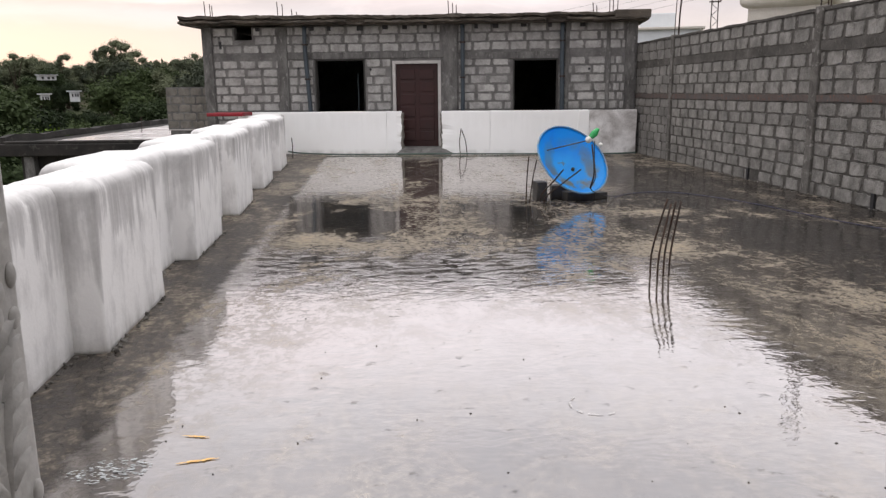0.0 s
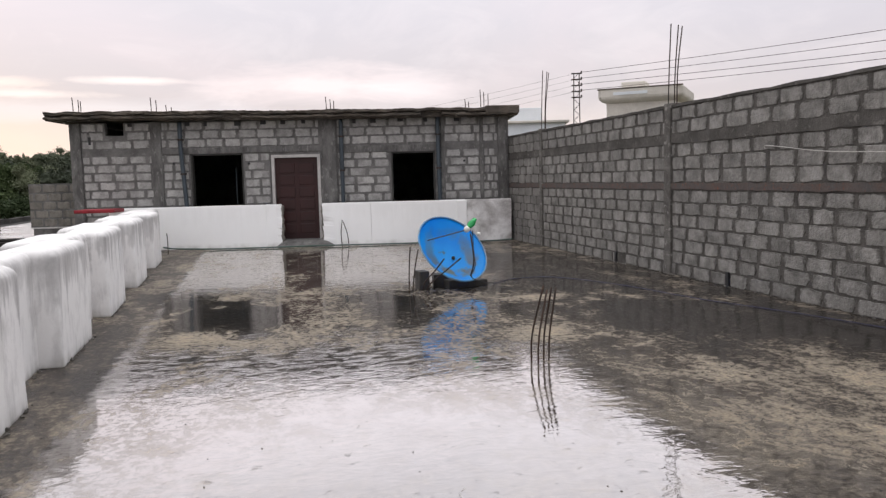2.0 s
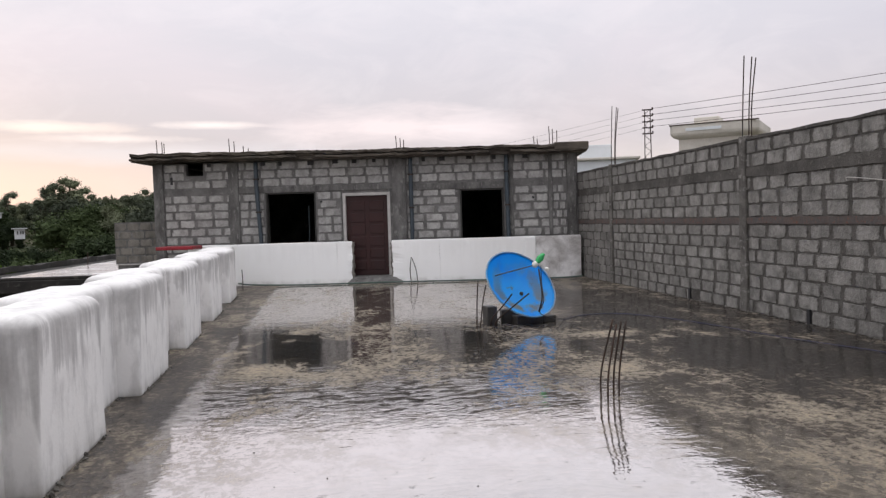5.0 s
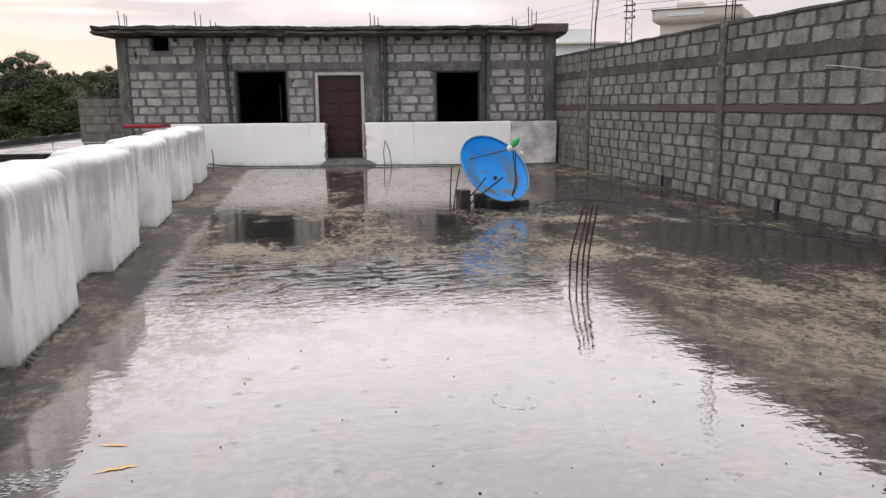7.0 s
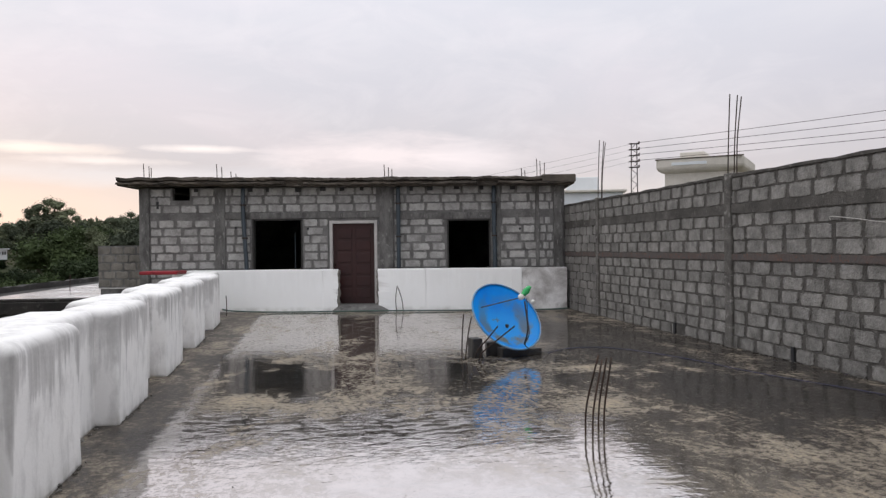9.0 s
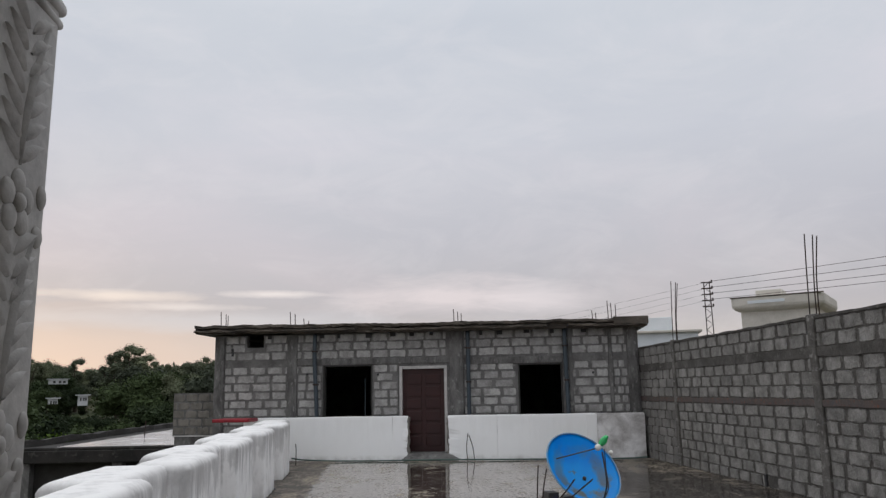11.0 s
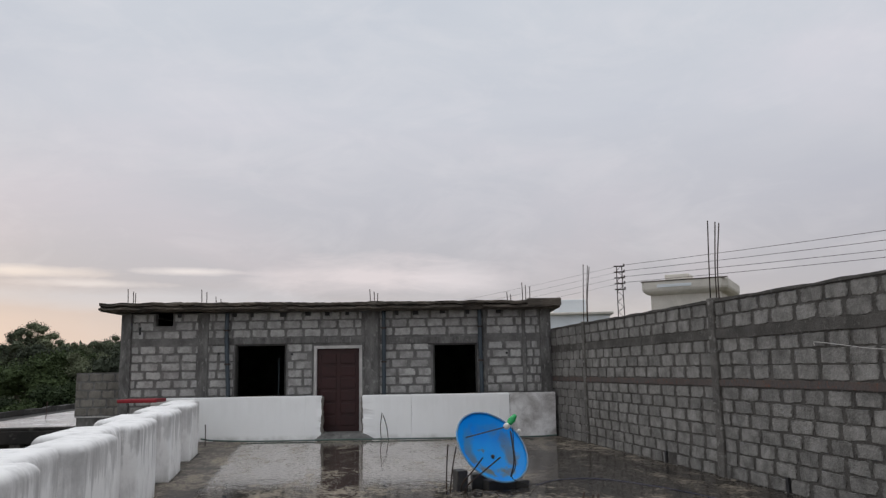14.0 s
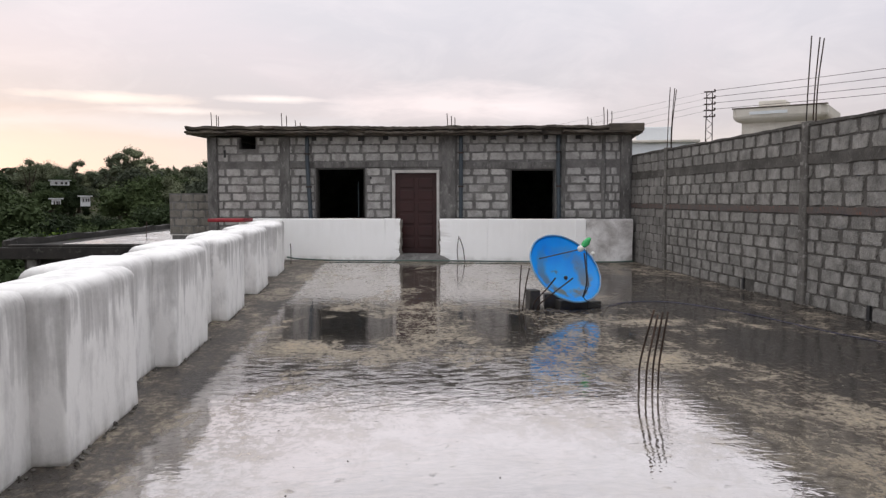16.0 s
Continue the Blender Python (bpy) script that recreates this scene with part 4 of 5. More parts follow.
def dish():
    """A blue dish that leans on concrete blocks, its arm and feed towards the open side."""
    ctr, nrm = Vector((2.53, 10.05, 0.55)), Vector((0.33, -0.72, 0.61)).normalized()
    q = nrm.to_track_quat("Z", "Y").to_matrix().to_4x4()
    t = thing("satellite_dish", Matrix.Translation(ctr) @ q, "chipped blue satellite dish with green bottle over its feed", "satellite dish")
    R, D, n, m = 0.53, 0.15, 64, 14
    bm = bmesh.new()
    rings = []
    for i in range(m + 1):
        r = R * i / m
        zz = D * (r / R) ** 2.3 - D
        rings.append([bm.verts.new((r * math.cos(k * math.tau / n), r * math.sin(k * math.tau / n), zz)) for k in range(n)] if i else [bm.verts.new((0, 0, zz))])
    for k in range(n):
        bm.faces.new((rings[0][0], rings[1][k], rings[1][(k + 1) % n]))
    for a, b in zip(rings[1:], rings[2:]):
        for k in range(n):
            bm.faces.new((a[k], b[k], b[(k + 1) % n], a[(k + 1) % n]))
    bmesh.ops.solidify(bm, geom=bm.faces[:], thickness=0.006)
    part("reflector", bm, M_DISH, t, smooth=True)
    bm = tube(bmesh.new(), [(R * math.cos(k * math.tau / 64), R * math.sin(k * math.tau / 64), 0) for k in range(65)], 0.011, 8, caps=False)
    part("rim", bm, M_DISHRIM, t, "worn dark blue rolled rim", smooth=True)
    inv = (Matrix.Translation(ctr) @ q).inverted()
    W = lambda x, y, z: inv @ Vector((x, y, z))
    feed = ctr + nrm * 0.40 + Vector((0.02, 0, 0.03))
    part("feed_arm", tube(bmesh.new(), curve_pts([W(2.68, 9.72, 0.20), W(2.70, 9.62, 0.42), inv @ (feed + Vector((0.02, 0, -0.06)))], 6), 0.011, 8), M_BLACK, t, "black feed arm", True)
    part("cable", tube(bmesh.new(), curve_pts([inv @ (feed + Vector((0.05, 0.0, -0.02))), inv @ (feed + Vector((0.07, 0.05, -0.25))), W(2.74, 9.70, 0.34), W(2.70, 9.74, 0.18), W(2.9, 9.8, 0.09), W(3.15, 10.2, 0.02)], 6), 0.006, 6), M_BLACK, t, "", True)
    part("stay", tube(bmesh.new(), [inv @ feed, W(2.10, 9.72, 0.70)], 0.009, 6), M_PIPE, t, "", True)
    for dx, r in ((-0.03, 0.042), (0.13, 0.03)):
        bm = bmesh.new()
        bmesh.ops.create_uvsphere(bm, u_segments=16, v_segments=10, radius=1, matrix=Matrix.Translation(inv @ (feed + Vector((dx, 0, 0.0 if dx < 0 else -0.07)))) @ Matrix.Diagonal((r, r, r * 1.1, 1)))
        part("feed_horn", bm, M_WHITEPLASTIC, t, "white plastic feed horn", True)
    a, b = feed + Vector((0.0, 0, 0.025)), feed + Vector((0.085, -0.02, 0.135))
    bm = bmesh.new()
    ax = (inv.to_3x3() @ (b - a)).normalized().to_track_quat("Z", "Y").to_matrix().to_4x4()
    bmesh.ops.create_uvsphere(bm, u_segments=16, v_segments=14, radius=1, matrix=Matrix.Translation(inv @ ((a + b) / 2)) @ ax @ Matrix.Diagonal((0.042, 0.036, 0.085, 1)))
    roughen(bm, 0.016, 30)
    part("bottle", bm, M_GREEN, t, "green plastic bottle as rain cover", True)
    part("mount", tube(bmesh.new(), [W(2.55, 10.12, 0.42), W(2.5, 10.35, 0.06)], 0.025, 10), M_STEEL, t, "", True)
    return t


dish()
for x, y, a, s in ((2.10, 10.12, 8, (0.15, 0.2, 0.26)), (2.38, 10.25, -6, (0.2, 0.2, 0.19)), (2.62, 10.12, 12, (0.40, 0.2, 0.12)), (2.92, 10.2, 20, (0.22, 0.16, 0.09))):
    bm = box(bmesh.new(), -s[0] / 2, s[0] / 2, -s[1] / 2, s[1] / 2, -0.005, s[2], 0.012)
    roughen(bm, 0.01, 6, x)
    tagged(part("concrete_block", bm, M_WETBLOCK, m=pose(x, y, 0, 0, 0, a)), "loose wet concrete block under the dish", "concrete block", "blocks under the dish")
near_dish = "bars beside the dish"
for pts in ([(1.93, 10.2, -0.02), (1.94, 10.2, 0.3), (1.96, 10.2, 0.58)], [(1.96, 10.1, -0.02), (2.0, 10.1, 0.3), (2.05, 10.1, 0.55)],
            [(2.08, 10.0, -0.02), (2.08, 9.85, 0.13), (2.164, 9.6, 0.31), (2.256, 9.45, 0.477)], [(2.11, 9.9, -0.02), (2.12, 9.75, 0.11), (2.26, 9.45, 0.311), (2.44, 9.3, 0.491)]):
    rod("reinforcing_bar", pts, 0.009, "dark steel bar standing beside the blue dish", "rebar", near_dish)
by_wall = "bars before the white wall"
for pts in ([(1.82, 17.75, -0.02), (1.80, 17.75, 0.3), (1.84, 17.78, 0.6)], [(1.98, 17.75, -0.02), (1.94, 17.75, 0.3), (1.86, 17.78, 0.56)],
            [(-2.02, 17.6, -0.02), (-2.02, 17.6, 0.3), (-2.03, 17.6, 0.46)]):
    rod("reinforcing_bar", pts, 0.010, "thin bent steel bar before the white wall", "rebar", by_wall)
# hose along the white wall, cables on the floor and the wall
pts = [(-2.2, 18.3, 0.10), (-1.9, 18.25, 0.06), (-1.0, 18.15, 0.025), (0.2, 17.95, 0.025), (1.4, 17.75, 0.03), (2.6, 17.55, 0.025), (4.0, 17.3, 0.025), (5.2, 17.05, 0.03), (5.75, 17.0, 0.05)]
rod("garden_hose", pts, 0.017, "dark green hose along the foot of the white wall", "hose", mat=M_HOSE)
pts = [(3.15, 10.2, 0.008), (3.6, 10.6, 0.008), (4.2, 10.5, 0.008), (4.7, 9.4, 0.008), (5.0, 8.0, 0.008), (5.4, 6.8, 0.008), (5.7, 5.6, 0.008)]
rod("cable", pts, 0.005, "thin blue cable lying on the wet floor", "cable", mat=M_BLUECABLE)
pts = [(5.86, 7.95, 1.76), (5.85, 7.93, 1.80), (5.84, 7.6, 1.77), (5.84, 7.0, 1.70), (5.84, 6.2, 1.66), (5.85, 5.0, 1.62)]
rod("string", pts, 0.005, "pale string hung along the block wall", "string", mat=M_STRING)
# starter bars on the columns and on the roof
for y, n, top in ((10.22, 3, 3.70), (15.45, 3, 3.76)):
    for k in range(n):
        x, yy = WALL_X + 0.05 + 0.03 * (k % 2), y + 0.12 - 0.12 * k
        rod("reinforcing_bar", [(x, yy, 2.4), (x + 0.01, yy - 0.01, 3.0), (x + 0.065 + 0.02 * (k - 1), yy, top - 0.04 * k)], 0.009, "dark steel starter bar rising from a wall column", "rebar", "bars on the wall columns")
for u, n, top in ((-4.25, 3, 3.62), (-2.45, 2, 3.58), (1.65, 3, 3.52), (4.98, 2, 3.40), (5.35, 3, 3.62), (-2.1, 2, 3.40)):
    for k in range(n):
        p = FACE @ Vector((u + 0.085 * k, 0.05 + 0.1 * (k % 2), 3.1))
        q = FACE @ Vector((u + 0.085 * k + 0.01 * (k - 1), 0.05 + 0.1 * (k % 2), top - 0.05 * k))
        rod("reinforcing_bar", [p, (p + q) / 2 + Vector((0.006, 0, 0)), q], 0.010, "thin steel starter bar on the roof slab edge", "rebar", "bars on the roof")

# ---- beyond the terrace ----
bm = bmesh.new()
n, R = 72, 1500.0


def land(x, y):
    """Height of the ground: a valley below the roof, wooded slopes behind."""
    d = math.hypot(x, y)
    rise = max(0.0, d - 55) * 0.085
    return -7.0 + min(rise, 11.0) + 1.2 * noise.noise(Vector((x * 0.012, y * 0.012, 0)))


radii = [0, 8, 16, 26, 38, 52, 70, 95, 125, 160, 200, 260, 400, 700, R]
rings = []
for r in radii:
    rings.append([bm.verts.new((r * math.cos(k * math.tau / n), r * math.sin(k * math.tau / n), land(r * math.cos(k * math.tau / n), r * math.sin(k * math.tau / n)))) for k in range(n)] if r else [bm.verts.new((0, 0, -7))])
for k in range(n):
    bm.faces.new((rings[0][0], rings[1][k], rings[1][(k + 1) % n]))
for a, b in zip(rings[1:], rings[2:]):
    for k in range(n):
        bm.faces.new((a[k], b[k], b[(k + 1) % n], a[(k + 1) % n]))
tagged(part("ground", bm, M_GROUND, smooth=True), "green scrubby ground falling to a wooded valley", "ground", kind="structure")
# the storey below the terrace
tagged(part("lower_storey", boxes([(-2.6, 6.0, -3.0, 19.9, -7.5, -0.31)]), M_FARWHITE), "plain storeys under the roof terrace", "building", kind="structure")


def crown_mesh(name, rng, width, height, count, mat, size):
    """Lumpy masses of foliage, each wrapped in leaf clumps that break its outline, with gaps between."""
    lobes = []
    for _ in range(26):
        t, rr, hh = rng.uniform(0, math.tau), rng.uniform(0.04, 0.42), rng.uniform(0.26, 0.90)
        rr *= 1.2 - 0.85 * abs(hh - 0.45)
        lobes.append((Vector((rr * width * math.cos(t), rr * width * math.sin(t), hh * height)), rng.uniform(0.10, 0.19) * width))
    vs, fs = [], []
    for c, r in lobes:
        bm = bmesh.new()
        bmesh.ops.create_icosphere(bm, subdivisions=3, radius=1)
        off = Vector((rng.uniform(0, 50), 0, 0))
        k = len(vs)
        for w in bm.verts:
            d = w.co.normalized()
            q = 0.62 + 0.34 * noise.noise(d * 2.1 + off) + 0.22 * noise.noise(d * 6 + off)
            vs.append(c + Vector((d.x, d.y, d.z * 0.8)) * r * q)
        fs += [tuple(k + w.index for w in f.verts) for f in bm.faces]
        bm.free()
    for _ in range(count):
        c, r = rng.choice(lobes)
        d = Vector((rng.gauss(0, 1), rng.gauss(0, 1), rng.gauss(0.25, 0.9))).normalized()
        p = c + Vector((d.x, d.y, d.z * 0.85)) * r * min(1.5, abs(rng.gauss(0.82, 0.22)))
        s = size * rng.uniform(0.5, 1.6)
        a = Vector((rng.gauss(0, 1), rng.gauss(0, 1), rng.gauss(0, 0.6))).normalized() * s
        b = a.cross(Vector((rng.gauss(0, 1), rng.gauss(0, 1), rng.gauss(0, 1)))).normalized() * s * rng.uniform(0.4, 0.8)
        k = len(vs)
        vs += [p - a, p + b - a * 0.2, p + a, p - b + a * 0.1]
        fs.append((k, k + 1, k + 2, k + 3))
    me = bpy.data.meshes.new(name)
    me.from_pydata([tuple(v) for v in vs], [], fs)
    me.materials.append(mat)
    return me, lobes


def tree_kind(seed, width, height, mat, label, count=16000):
    rng = random.Random(seed)
    t = thing("tree", pose(0, 0, -60), label, "tree", "trees in the valley")
    me, lobes = crown_mesh("crown", rng, width, height, count, mat, 0.013 * width)
    cr = new("crown", me)
    cr.parent = t
    bm = tube(bmesh.new(), curve_pts([(0, 0, -0.4), (0.1, 0.05, height * 0.25), (0.0, 0.1, height * 0.55)], 4), 0.035 * height, 8, 0.02 * height)
    for c, r in lobes[:6]:
        tube(bm, curve_pts([(0.05, 0.05, height * 0.3), c * 0.6 + Vector((0, 0, height * 0.15)), c], 3), 0.014 * height, 5, 0.005 * height)
    part("trunk", bm, M_TRUNK, t)
    return t


KINDS = [tree_kind(1, 7.0, 7.5, M_LEAF, "dense dark green broadleaf tree"), tree_kind(2, 6.0, 9.5, M_LEAF, "tall dark green tree with uneven crown"),
         tree_kind(3, 8.5, 7.0, M_LEAF, "wide dark green spreading tree"), tree_kind(4, 5.5, 5.0, M_LEAF_LIGHT, "bright yellow-green leafy tree"),
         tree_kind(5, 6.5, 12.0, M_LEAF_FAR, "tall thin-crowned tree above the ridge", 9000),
         tree_kind(6, 7.5, 7.5, M_LEAF_FAR, "grey-green tree on the far slope, haze put into its colour", 11000), tree_kind(7, 6.5, 8.5, M_LEAF_FAR, "tall green tree on the far slope, haze put into its colour", 11000)]


def plant(kind, bearing, dist, scale, lift=0.0):
    """A tree at a bearing (degrees to the left of the terrace's axis) and distance."""
    x, y = -dist * math.sin(radians(bearing)), dist * math.cos(radians(bearing))
    src = KINDS[kind]
    src.scale = (scale, scale, scale)
    return copy_thing(src, pose(x, y, land(x, y) + lift, 0, 0, random.uniform(0, 360)))


random.seed(11)
HOUSES = ((22.24, 120), (20.72, 82), (22.5, 82))


def fill(bearing, dist, share, kind):
    """A tree whose top reaches a share of the way up to the ridge line."""
    room = 8.46 + 0.0475 * dist - max(0.0, dist - 55) * 0.085
    return plant(kind, bearing, dist, share * room / (8.6, 10.0, 8.7, 5.8, 12.0, 8.6, 9.2)[kind])


for b, dd, k, s in ((26.5, 46, 0, 0.98), (28.5, 44, 2, 0.95), (31, 44, 1, 0.95), (24.4, 50, 0, 0.86), (25.3, 58, 1, 0.95), (22.3, 47, 3, 0.72), (21.2, 48, 3, 0.68), (19.4, 56, 0, 0.62), (17.9, 58, 2, 0.64), (16.4, 58, 0, 0.68), (14.6, 60, 2, 0.70), (12.6, 62, 0, 0.72), (34, 46, 0, 0.95), (37, 50, 2, 0.95), (18.7, 66, 2, 0.68), (16.8, 70, 0, 0.76), (13.6, 72, 2, 0.8), (23.6, 64, 2, 0.72)):
    fill(b, dd, s, k)
for i in range(120):
    b, dd = random.uniform(9, 48), random.uniform(72, 165)
    if any(abs(b - hb) < 2.2 and dd < hd + 4 for hb, hd in HOUSES):
        dd = 125 + 40 * random.random()
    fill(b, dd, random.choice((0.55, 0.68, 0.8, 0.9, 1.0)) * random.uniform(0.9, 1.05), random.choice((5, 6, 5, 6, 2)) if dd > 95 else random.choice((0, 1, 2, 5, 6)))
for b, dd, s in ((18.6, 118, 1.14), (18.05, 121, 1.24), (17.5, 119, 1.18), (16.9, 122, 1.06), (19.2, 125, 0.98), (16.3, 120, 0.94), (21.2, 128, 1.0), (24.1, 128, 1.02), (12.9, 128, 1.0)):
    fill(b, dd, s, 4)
for b, dd, s in ((14.9, 105, 0.84), (14.2, 106, 0.8), (15.4, 109, 0.86)):
    fill(b, dd, s, 1)
for b, dd, top in ((22.24, 110, 3.35), (21.5, 112, 3.3), (23.0, 108, 3.2), (20.72, 76, 0.55), (20.1, 75, 0.6), (21.4, 77, 0.4), (22.4, 76, 0.8), (23.1, 75, 0.9), (22.0, 60, -0.6), (20.8, 63, -0.5)):
    plant(0, b, dd, (top - land(-dd * math.sin(radians(b)), dd * math.cos(radians(b)))) / 8.3)
for t in KINDS:
    for o in (*t.children_recursive, t):
        bpy.data.objects.remove(o)

# far woods along the ridge and all round
rng = random.Random(8)
vs, fs = [], []
for _ in range(42000):
    b, dd = rng.uniform(-180, 180) if rng.random() < 0.45 else rng.uniform(5, 50), rng.uniform(150, 330)
    x, y = -dd * math.sin(radians(b)), dd * math.cos(radians(b))
    hz = 3.0 + 3.2 * noise.noise(Vector((x * 0.06, y * 0.06, 2)))
    p = Vector((x, y, land(x, y) + max(0.5, hz) * rng.random() ** 0.5))
    s = rng.uniform(0.5, 1.2)
    a = Vector((rng.gauss(0, 1), rng.gauss(0, 1), rng.gauss(0, 0.7))).normalized() * s
    c = a.cross(Vector((rng.gauss(0, 1), rng.gauss(0, 1), rng.gauss(0, 1)))).normalized() * s * 0.7
    k = len(vs)
    vs += [tuple(p - a), tuple(p + c), tuple(p + a), tuple(p - c)]
    fs.append((k, k + 1, k + 2, k + 3))
me = bpy.data.meshes.new("far_woods")
me.from_pydata(vs, [], fs)
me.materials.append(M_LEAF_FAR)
tagged(new("far_woods", me), "dark green woods on the far hillside", "woods", kind="stuff")


def spot(bearing, dist, z):
    return Vector((-dist * math.sin(radians(bearing)), dist * math.cos(radians(bearing)), z))


def far_house(bearing, dist, w, h, z, label):
    p = spot(bearing, dist, z)
    t = thing("far_house", pose(*p, 0, 0, bearing + 12), label, "house", "houses among the trees")
    part("wall", boxes([(-w / 2, w / 2, 0, w * 0.6, -0.15, h)]), M_FARHOUSE, t)
    part("roof", boxes([(-w / 2 - 0.2, w / 2 + 0.2, -0.2, w * 0.6 + 0.2, h, h + 0.1)]), M_FARHOUSE, t)
    for x in (-0.28, 0.05, 0.3):
        part("window", boxes([(x * w - 0.07 * w, x * w + 0.07 * w, -0.04, 0.1, h - 0.5, h - 0.2)]), M_SHADE, t)


far_house(22.24, 120, 2.2, 0.5, 3.6, "small white flat-roofed house among dark trees")
far_house(20.72, 82, 0.8, 0.8, 0.95, "narrow white house among dark trees")
far_house(22.5, 82, 0.75, 0.35, 1.15, "small pale shed among dark trees")


def neighbour_roof():
    """The lower neighbouring flat roof with standing water and a ragged upstand."""
    t = thing("low_roof", pose(-13.35, 27.6, -0.2, 0, 0, -3), "low flat concrete roof flooded with rain water", "roof")
    part("slab", box(bmesh.new(), 0, 7.6, 0, 22, -0.42, 0.0, 0.03), M_LOWSLAB, t, "weathered dark concrete slab")
    part("water", grid_sheet(1.3, 7.4, 0.8, 20.9, 30, 60, 0.012), M_WATER, t, "sheet of rain water")
    # damp, bare concrete along the near edge
    part("kerb", box(bmesh.new(), 0.3, 7.5, 0.05, 0.4, 0.0, 0.10, 0.03), M_LOWSLAB, t)
    for r in ((0, 7.6, 21.6, 22, 0.0, 0.35), (0, 0.3, 0.3, 21.6, 0.0, 0.24)):
        bm = box(bmesh.new(), *r)
        bmesh.ops.subdivide_edges(bm, edges=[e for e in bm.edges if e.calc_length() > 5], cuts=30)
        roughen(bm, 0.10, 0.9)
        part("upstand", bm, M_LOWSLAB, t, "ragged dark masonry edge")
    part("wall", boxes([(0.6, 7.2, 0.6, 21.5, -6.8, -0.42)]), M_SHADE, t)
    for x in (0.9, 4.0):
        part("post", box(bmesh.new(), x, x + 0.35, 0.15, 0.5, -6.8, -0.42, 0.02), M_CONCRETE, t)
    for x, y in ((2.6, 7.0), (3.3, 9.0)):
        part("starter_bar", tube(bmesh.new(), [(x, y, 0), (x + 0.02, y, 0.7)], 0.02, 6), M_STEEL, t)


neighbour_roof()


def white_block():
    """White rendered upper storey with a smaller block on it."""
    t = thing("white_building", pose(9.7, 30.6, 0, 0, 0, -17), "pale blue-white rendered flat-roofed building", "building")
    part("wall", boxes([(0, 2.9, 0, 5, -7, 3.72)]), M_FARWHITE, t)
    part("roof", boxes([(-0.1, 3.05, -0.15, 5.2, 3.72, 3.82)], 0.02), M_CREAM, t)
    part("stair_tower", boxes([(0.65, 2.0, 0.8, 2.6, 3.82, 4.42)], 0.02), M_FARWHITE, t)


white_block()


def tank_house():
    """Cream roof parapet of a taller house, with flared corners and a tank on top."""
    t = thing("cream_building", pose(16.1, 34.4, 0, 0, 0, -38), "cream rendered building top with a flared parapet band", "building")
    part("wall", boxes([(0.35, 3.6, 0.35, 4.5, -7, 5.0)]), M_CREAM, t)
    bm = bmesh.new()
    pts = []
    for off, z in ((0.40, 4.90), (0.12, 5.02), (0.03, 5.12), (0.0, 5.22), (0.0, 5.56), (0.05, 5.60)):
        x0, x1, y0, y1 = off, 3.95 - off, off, 4.6 - off
        pts.append([bm.verts.new((x, y, z)) for x, y in ((x0 + 0.15, y0), (x1 - 0.25, y0), (x1, y0 + 0.25), (x1, y1), (x0, y1), (x0, y0 + 0.15))])
    for a, b in zip(pts, pts[1:]):
        for k in range(6):
            bm.faces.new((a[k], a[(k + 1) % 6], b[(k + 1) % 6], b[k]))
    bm.faces.new(pts[-1])
    part("parapet_band", bm, M_CREAM, t)
    part("coping", boxes([(-0.02, 3.97, -0.02, 0.10, 5.56, 5.62)], 0.01), M_SLAB, t)
    for x0, x1 in ((0.75, 2.35),):
        part("white_stripe", boxes([(x0, x1, -0.03, 0.01, 5.28, 5.42)]), M_FARWHITE, t, "white painted stripe")
    part("water_tank", box(bmesh.new(), 0.95, 2.1, 0.9, 2.2, 5.58, 5.98, 0.05, 3), M_CREAM, t, "low cream water tank")


tank_house()


def power_pole():
    """Lattice pole with four cross arms and the lines it carries."""
    p = Vector((14.4, 33.0, -7.0))
    t = thing("power_pole", pose(*p, 0, 0, -20), "slim steel lattice power pole with cross arms", "power pole")
    top = 13.2
    for x in (-0.12, 0.12):
        part("leg", tube(bmesh.new(), [(x * 2, 0, 0), (x, 0, top)], 0.022, 6), M_STEEL, t)
    bm = bmesh.new()
    for k in range(30):
        z0 = 6.0 + k * 0.24
        sg = 1 if k % 2 else -1
        tube(bm, [(-0.13 * sg, 0, z0), (0.13 * sg, 0, z0 + 0.24)], 0.012, 5)
    part("lacing", bm, M_STEEL, t)
    for k in range(5):
        zc = top - 0.06 - 0.27 * k
        part("cross_arm", box(bmesh.new(), -0.24, 0.24, -0.04, 0.04, zc, zc + 0.05), M_STEEL, t)
        part("insulator", tube(bmesh.new(), [(0.22, 0, zc + 0.03), (0.22, 0, zc + 0.13)], 0.035, 8), M_STEEL, t)
        if k < 4:
            a = p + Vector((0.2, 0, zc + 0.08))
            b = Vector((19.2, 23.1, (6.13, 5.80, 5.47, 5.22)[k]))
            b = a + (b - a) * 2.2
            pts = [a + (b - a) * (i / 12) - Vector((0, 0, 0.12 * math.sin(math.pi * i / 12))) for i in range(13)]
            rod("power_line", pts, 0.010, "thin overhead power line against the sky", "power line", "power lines", sides=5, n=2)
            b = Vector((-4.0, 62.0, 5.2 - 0.45 * k))
            pts = [a + (b - a) * (i / 12) - Vector((0, 0, 0.6 * math.sin(math.pi * i / 12))) for i in range(13)]
            rod("power_line", pts, 0.0045, "thin overhead power line against the sky", "power line", "power lines", sides=5, n=2)


power_pole()

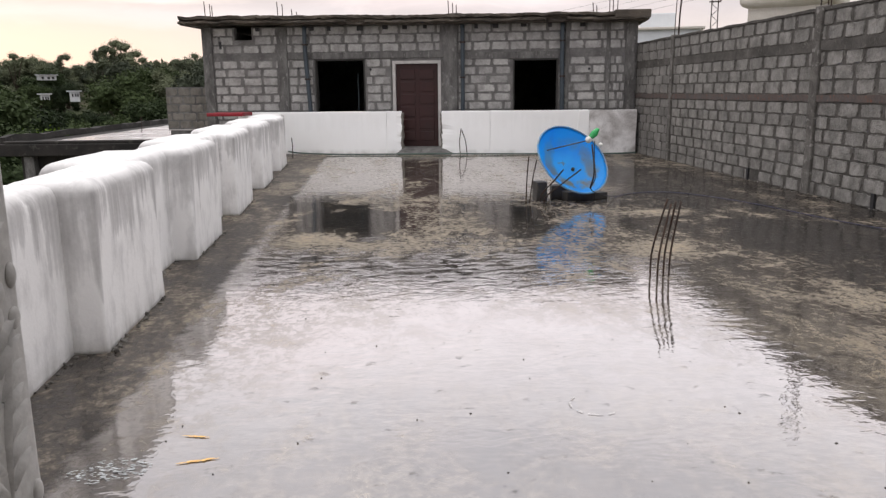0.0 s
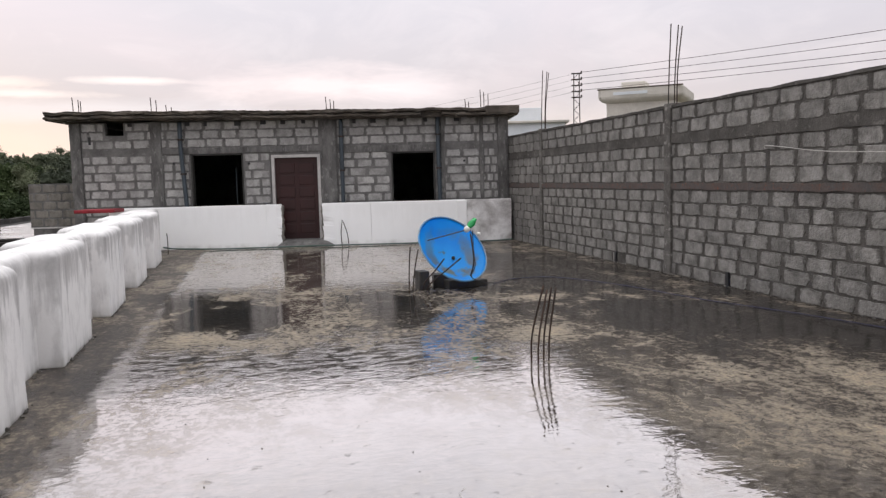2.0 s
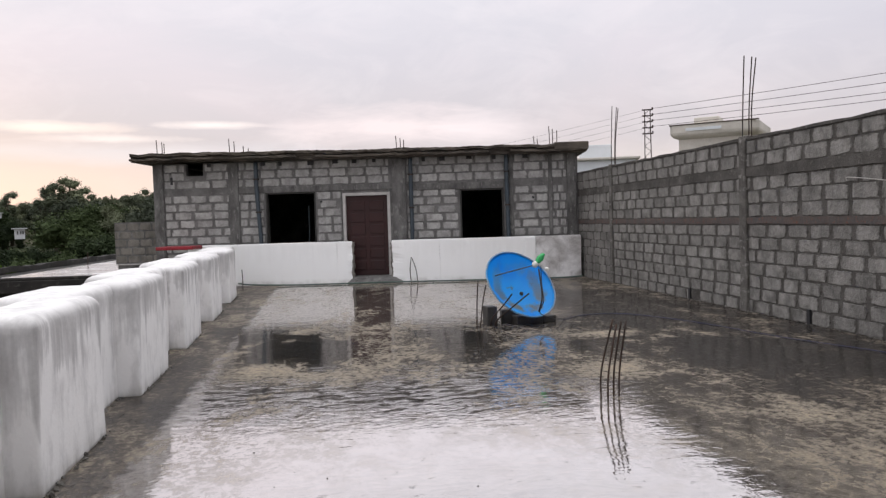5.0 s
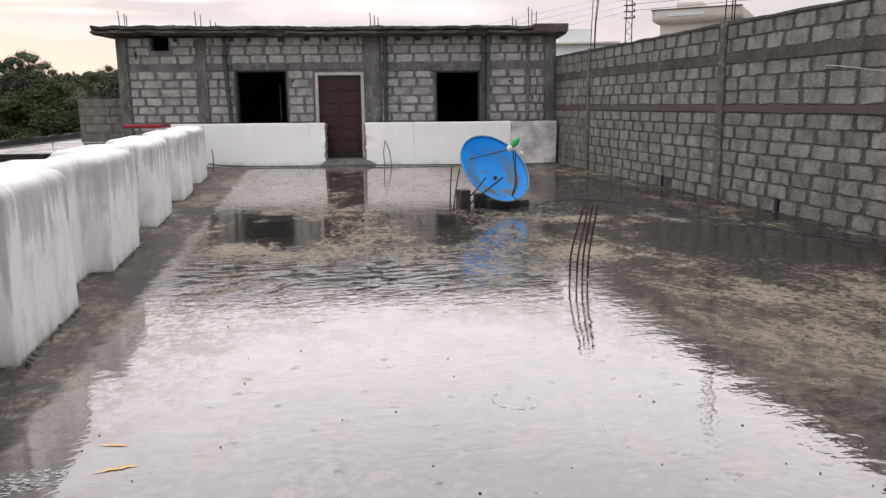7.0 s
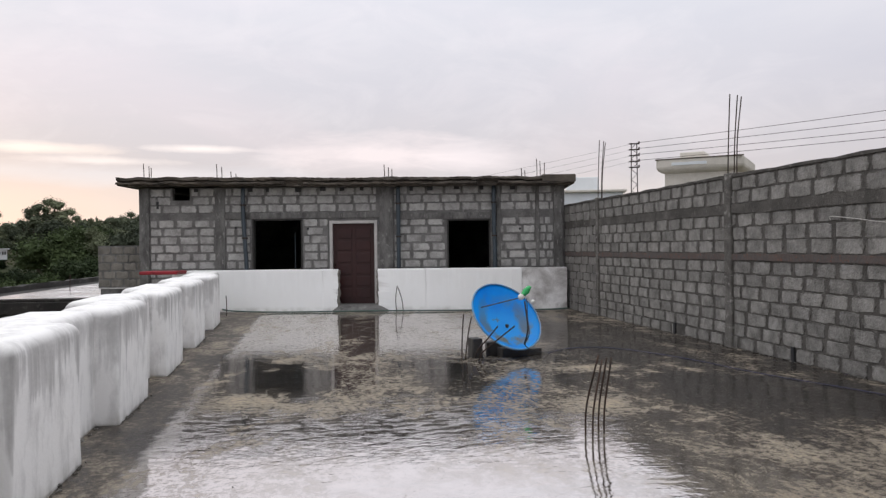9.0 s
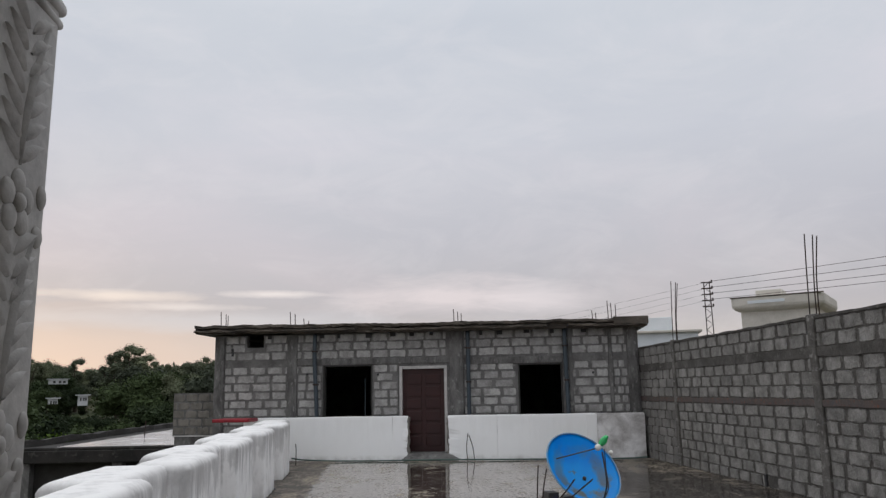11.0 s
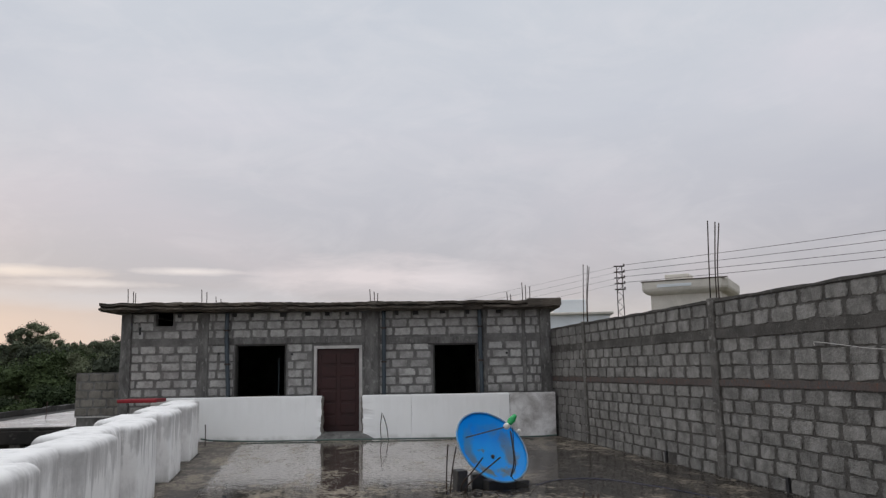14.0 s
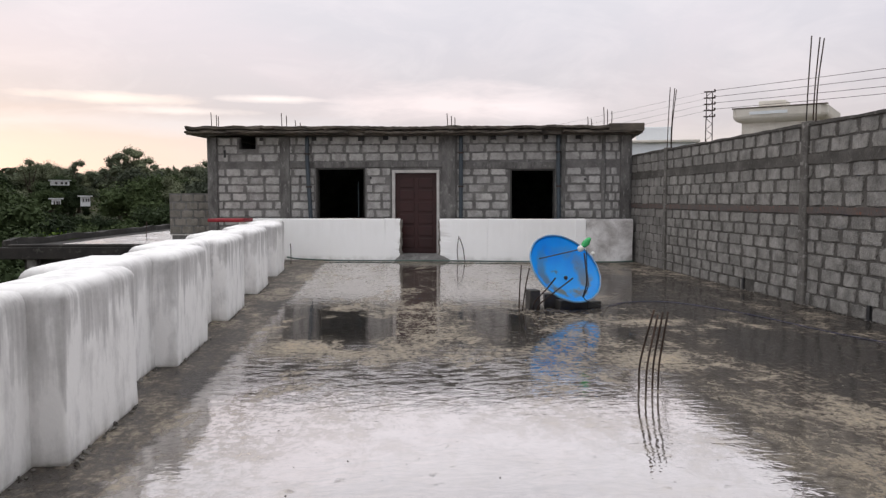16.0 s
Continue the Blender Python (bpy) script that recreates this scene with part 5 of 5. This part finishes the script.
# ---- blocks of the walls, last ----
rng = random.Random(21)
KIT = [block_mesh("block", rng, 0.395 + rng.uniform(-0.02, 0.012), 0.158 + rng.uniform(-0.008, 0.006), 0.05, M_BLOCK) for _ in range(14)]
EAST_KIT = [block_mesh("block", rng, 0.40 + rng.uniform(-0.02, 0.012), 0.152 + rng.uniform(-0.008, 0.006), 0.05, M_BLOCK_EAST) for _ in range(14)]
TURN = Matrix.Rotation(radians(-90), 4, "Z")  # a block's front turns to the open side
COURSES = [0.085 + 0.18 * k for k in range(7)] + [1.455 + 0.188 * k for k in range(3)] + [2.165 + 0.195 * k for k in range(2)]
GAPS = ((10.14, 10.34), (15.39, 15.56))
singles, rest = [], []
for i, zc in enumerate(COURSES):
    y = 5.2 + (0.22 if i % 2 else 0.0) + rng.uniform(-0.08, 0.08)
    while y < WALL_END - 0.1:
        step = 0.44 + rng.uniform(-0.06, 0.06)
        c = y + step / 2
        a, b = y + 0.013, y + step - 0.013
        for p, q in GAPS:
            if p < a < q:
                a = q
            if p < b < q:
                b = p
        if i == 0:
            for p in (8.74, 11.96):
                if a < p < b:
                    a = p + 0.03
        if b - a > 0.08:
            m = Matrix.Translation((WALL_X + 0.012, (a + b) / 2, zc)) @ TURN @ pose(0, 0, 0, 0, rng.uniform(-0.8, 0.8), 0) @ Matrix.Diagonal(((b - a) / 0.40 * rng.uniform(0.97, 1.02), 1, rng.uniform(0.98, 1.05) * (1.19 if i > 6 else 1.10), 1))
            (singles if c < 15.3 else rest).append(m)
        y += step
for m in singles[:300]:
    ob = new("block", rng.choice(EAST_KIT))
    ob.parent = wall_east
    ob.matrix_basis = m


def joined(name, mats, parent):
    vs, fs = [], []
    for m in mats:
        me = rng.choice(EAST_KIT)
        k = len(vs)
        vs += [tuple(m @ v.co) for v in me.vertices]
        fs += [tuple(k + j for j in p.vertices) for p in me.polygons]
    me = bpy.data.meshes.new(name)
    me.from_pydata(vs, [], fs)
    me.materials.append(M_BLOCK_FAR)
    ob = new(name, me)
    ob.parent = parent
    return tagged(ob, kind="stuff")


joined("far_blocks", rest + singles[300:], wall_east)
for y in (8.74, 11.96):
    part("drain_slot", box(bmesh.new(), WALL_X - 0.02, WALL_X + 0.02, y - 0.03, y + 0.03, 0.0, 0.19), M_BLACK, wall_east, "dark drain slot at the wall's foot")

# front of the house
OPEN = (W1, W2, DOOR, VENT)
COLS = ((-4.4, -4.10), (-2.49, -2.24), (1.46, 1.86), (4.36, 4.46), (5.30, 5.39), (5.74, 6.1))
for i in range(15):
    zc = 0.30 + i * 0.203
    upper = zc > 2.24
    if upper:
        zc += 0.155
    if zc > 2.93:
        break
    x = HL + 0.10 - (0.22 if i % 2 else 0.0) + rng.uniform(-0.03, 0.03)
    while x < HR:
        step = 0.17 if x > 5.3 else 0.43 + rng.uniform(-0.03, 0.03) if upper else 0.45 + rng.uniform(-0.05, 0.05)
        gap = 0.006 if upper else 0.014
        a, b = x + gap, x + step - gap
        x += step
        for o in OPEN:
            if o[2] - 0.06 < zc < o[3] + 0.06:
                if o[0] - 0.03 < a < o[1] + 0.03:
                    a = o[1] + 0.03
                if o[0] - 0.03 < b < o[1] + 0.03:
                    b = o[0] - 0.03
        for p, q in COLS:
            if p < a < q:
                a = q + 0.01
            if p < b < q:
                b = p - 0.01
        if b - a < 0.07 or (2.20 < zc < 2.40 and a > -2.3 and b < 4.4):
            continue
        ob = new("block", rng.choice(KIT))
        ob.parent = front
        ob.matrix_basis = Matrix.Translation(((a + b) / 2, 0.012, zc)) @ pose(0, 0, 0, 0, rng.uniform(-0.7, 0.7), 0) @ Matrix.Diagonal(((b - a) / 0.40, 1, rng.uniform(1.17, 1.24) if upper else rng.uniform(1.08, 1.17), 1))
LOW_KIT = [block_mesh("block", rng, 0.40, 0.158, 0.05, M_LOWBLOCK) for _ in range(6)]
low_core = [o for o in low_wall.children if o.name.startswith("core")][0]
for i in range(5):
    x = -5.62 - (0.2 if i % 2 else 0)
    while x < -4.4:
        a, b = max(x, -5.62), min(x + 0.30, -4.37)
        x += 0.325
        if b - a > 0.08:
            ob = new("block", rng.choice(LOW_KIT))
            ob.parent = low_core
            ob.matrix_basis = Matrix.Translation(((a + b) / 2, 0.012, 0.68 + 0.205 * i)) @ Matrix.Diagonal(((b - a) / 0.40, 1, 1.1, 1))
